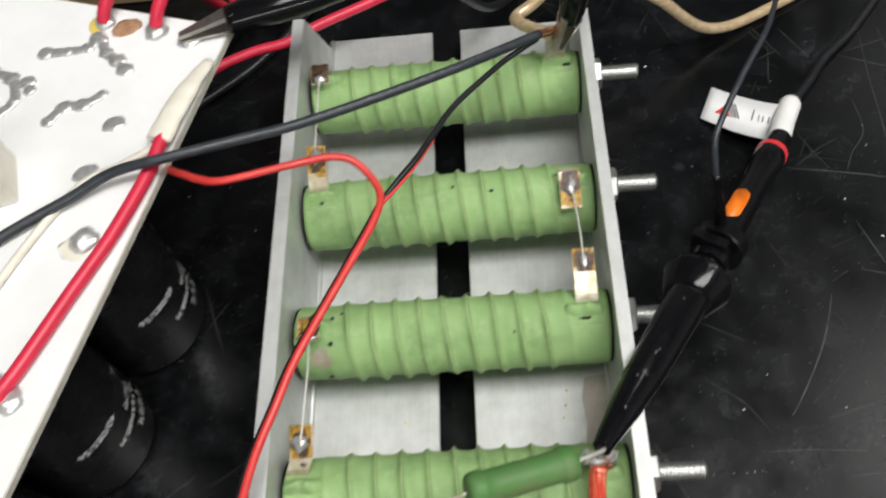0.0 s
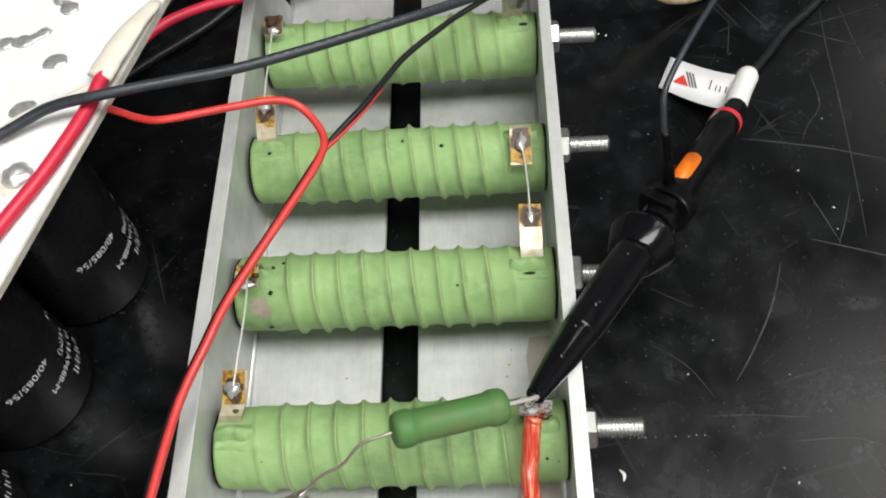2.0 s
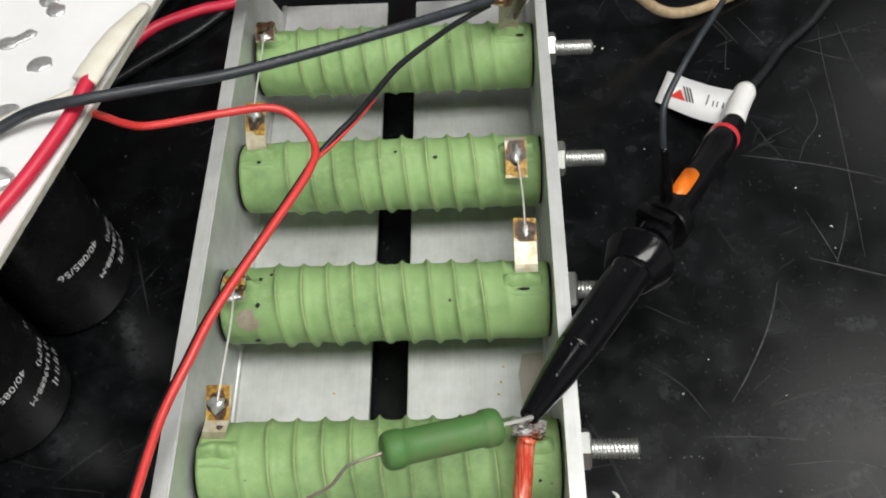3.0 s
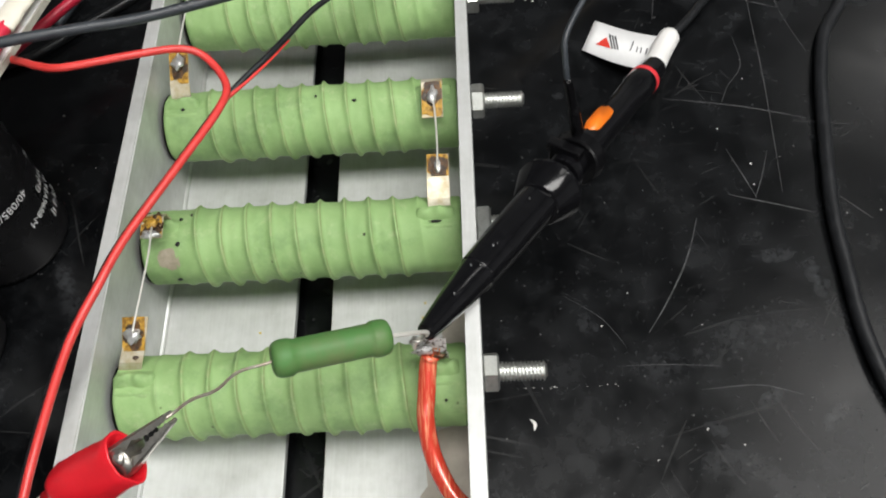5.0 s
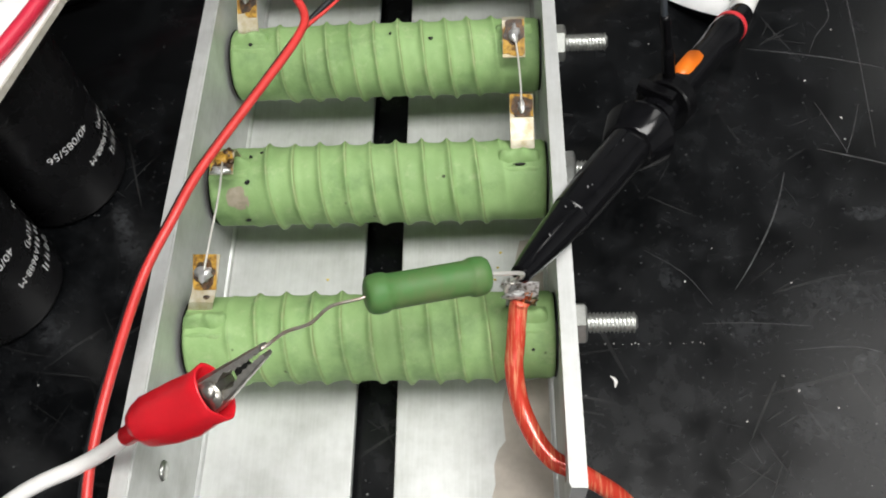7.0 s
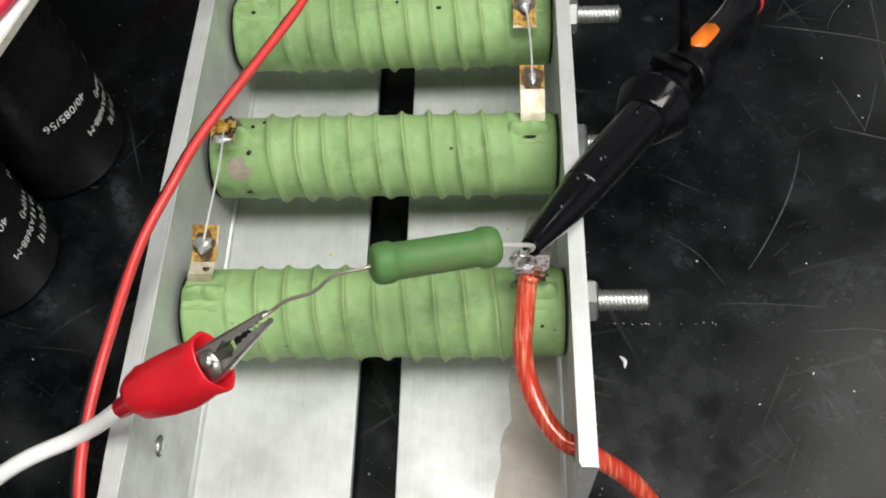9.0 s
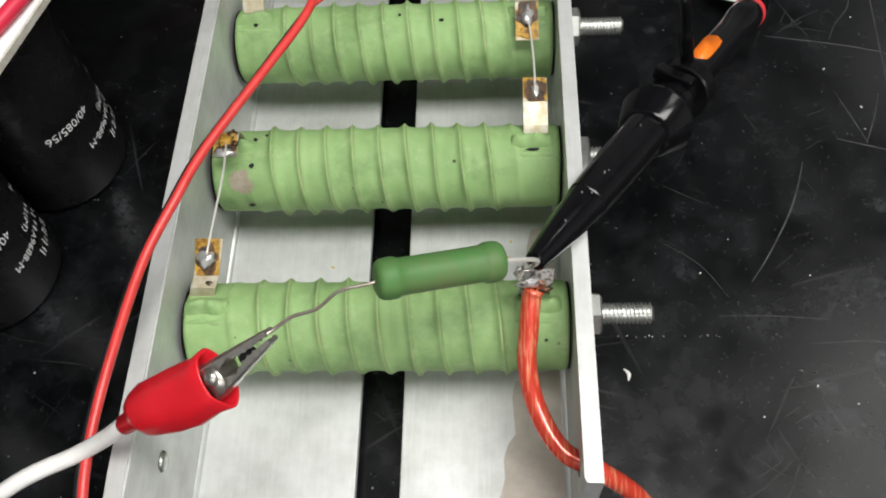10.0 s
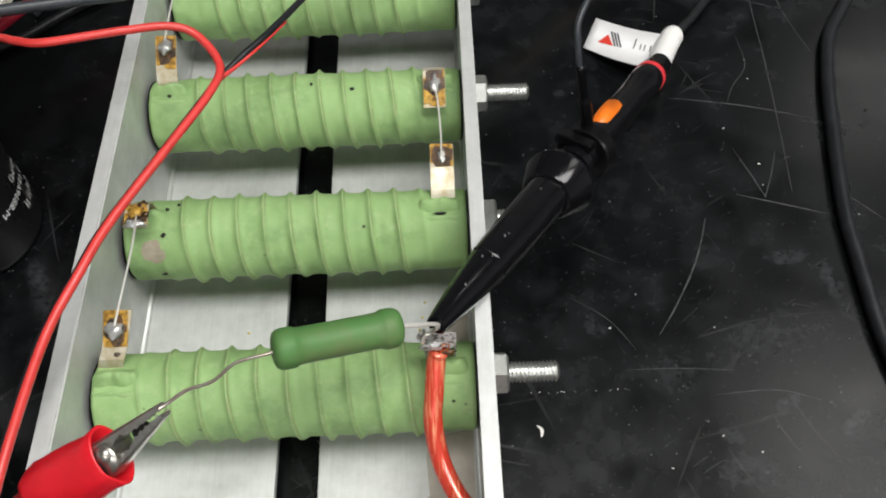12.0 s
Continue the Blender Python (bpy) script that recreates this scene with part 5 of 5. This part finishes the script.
black_clip("alligator_clip", (0.0600, 0.1905, 0.0690), (0.0655, 0.1920, 0.0880), (0.0740, 0.1990, 0.1260), None, "black-booted alligator clip gripping stripped wires on a resistor tab", 0.0068,
           [(0.078, 0.205, 0.14), (0.085, 0.24, 0.14), (0.10, 0.29, 0.07), (0.12, 0.33, 0.01), (0.14, 0.38, 0.003)])

w = part("thick_cable", tube([(0.33, 0.33, 0.0035), (0.295, 0.258, 0.0035), (0.2750, 0.2200, 0.0035), (0.2600, 0.1960, 0.0035), (0.2520, 0.1690, 0.0035), (0.2470, 0.1440, 0.0035), (0.2420, 0.1140, 0.0035), (0.2380, 0.0860, 0.0035), (0.2370, 0.0590, 0.0035), (0.2370, 0.0220, 0.0035), (0.245, -0.015, 0.0035), (0.27, -0.07, 0.0035), (0.34, -0.16, 0.0035)], 0.0033, 16), BLACKWIRE)
tagged(w, "thick black rubber cable curving across the worktop", "cable")
w = part("wooden_strip", box(-0.60, -0.075, 0.322, 0.40, 0.0, 0.016, 0.0015), WOOD, smooth=False)
tagged(w, "pale wooden strip lying at the back of the worktop", "wood")

# ---- crumbs and specks ----
rng = random.Random(4)
for x, y, s in ((0.128, 0.036, 0.0008), (0.171, 0.0345, 0.0006), (0.141, 0.0515, 0.0005), (0.108, 0.236, 0.0010), (0.112, 0.2345, 0.0012), (-0.0805, 0.0105, 0.0016), (-0.083, 0.004, 0.0012), (0.1265, 0.1660, 0.0007), (0.208, 0.118, 0.0010), (0.196, 0.140, 0.0008), (0.214, 0.171, 0.0007), (0.1655, -0.012, 0.0008), (0.179, -0.019, 0.0007), (0.144, -0.024, 0.0006)):
    c = part("dust_speck", blob((x, y, s * 0.22), (s * 0.7, s * 0.45, s * 0.25), int(x * 9999), 0.8, 8, rng.random() * 3), CRUMB)
    tagged(c, "tiny pale crumb of dust on the worktop", "crumb", "dust specks")
c = part("paper_sliver", tube([(0.0940, -0.0050, 0.0005), (0.0958, -0.0072, 0.0009), (0.0955, -0.0100, 0.0005)], lambda s: 0.0002 + 0.0006 * math.sin(math.pi * min(1, max(0, s))), 6, 6, flat=0.3), CRUMB)
tagged(c, "tiny curled white sliver on the worktop", "crumb")
for k in range(26):
    x = 0.0935 + 0.0016 * k + rng.uniform(-0.0006, 0.0006)
    if rng.random() < 0.35:
        continue
    s = rng.uniform(0.00016, 0.00042)
    c = part("dust_speck", blob((x, 0.0085 + rng.uniform(-0.0004, 0.0004), s * 0.3), (s, s * 0.6, s * 0.4), k, 0.6, 6), CRUMB)
    tagged(c, "tiny pale crumb in a row on the worktop", "crumb", "dust specks")
for x, y in ((0.0508, 0.0385), (0.0520, 0.0455), (-0.0195, 0.0345), (0.0495, 0.0330)):
    c = part("yellow_speck", blob((x, y, THICK + 0.0003), (0.0006, 0.0005, 0.0003), int(y * 9999), 0.6, 8), YELLOW)
    tagged(c, "tiny yellow crumb on the aluminium foot", "crumb", "yellow specks")
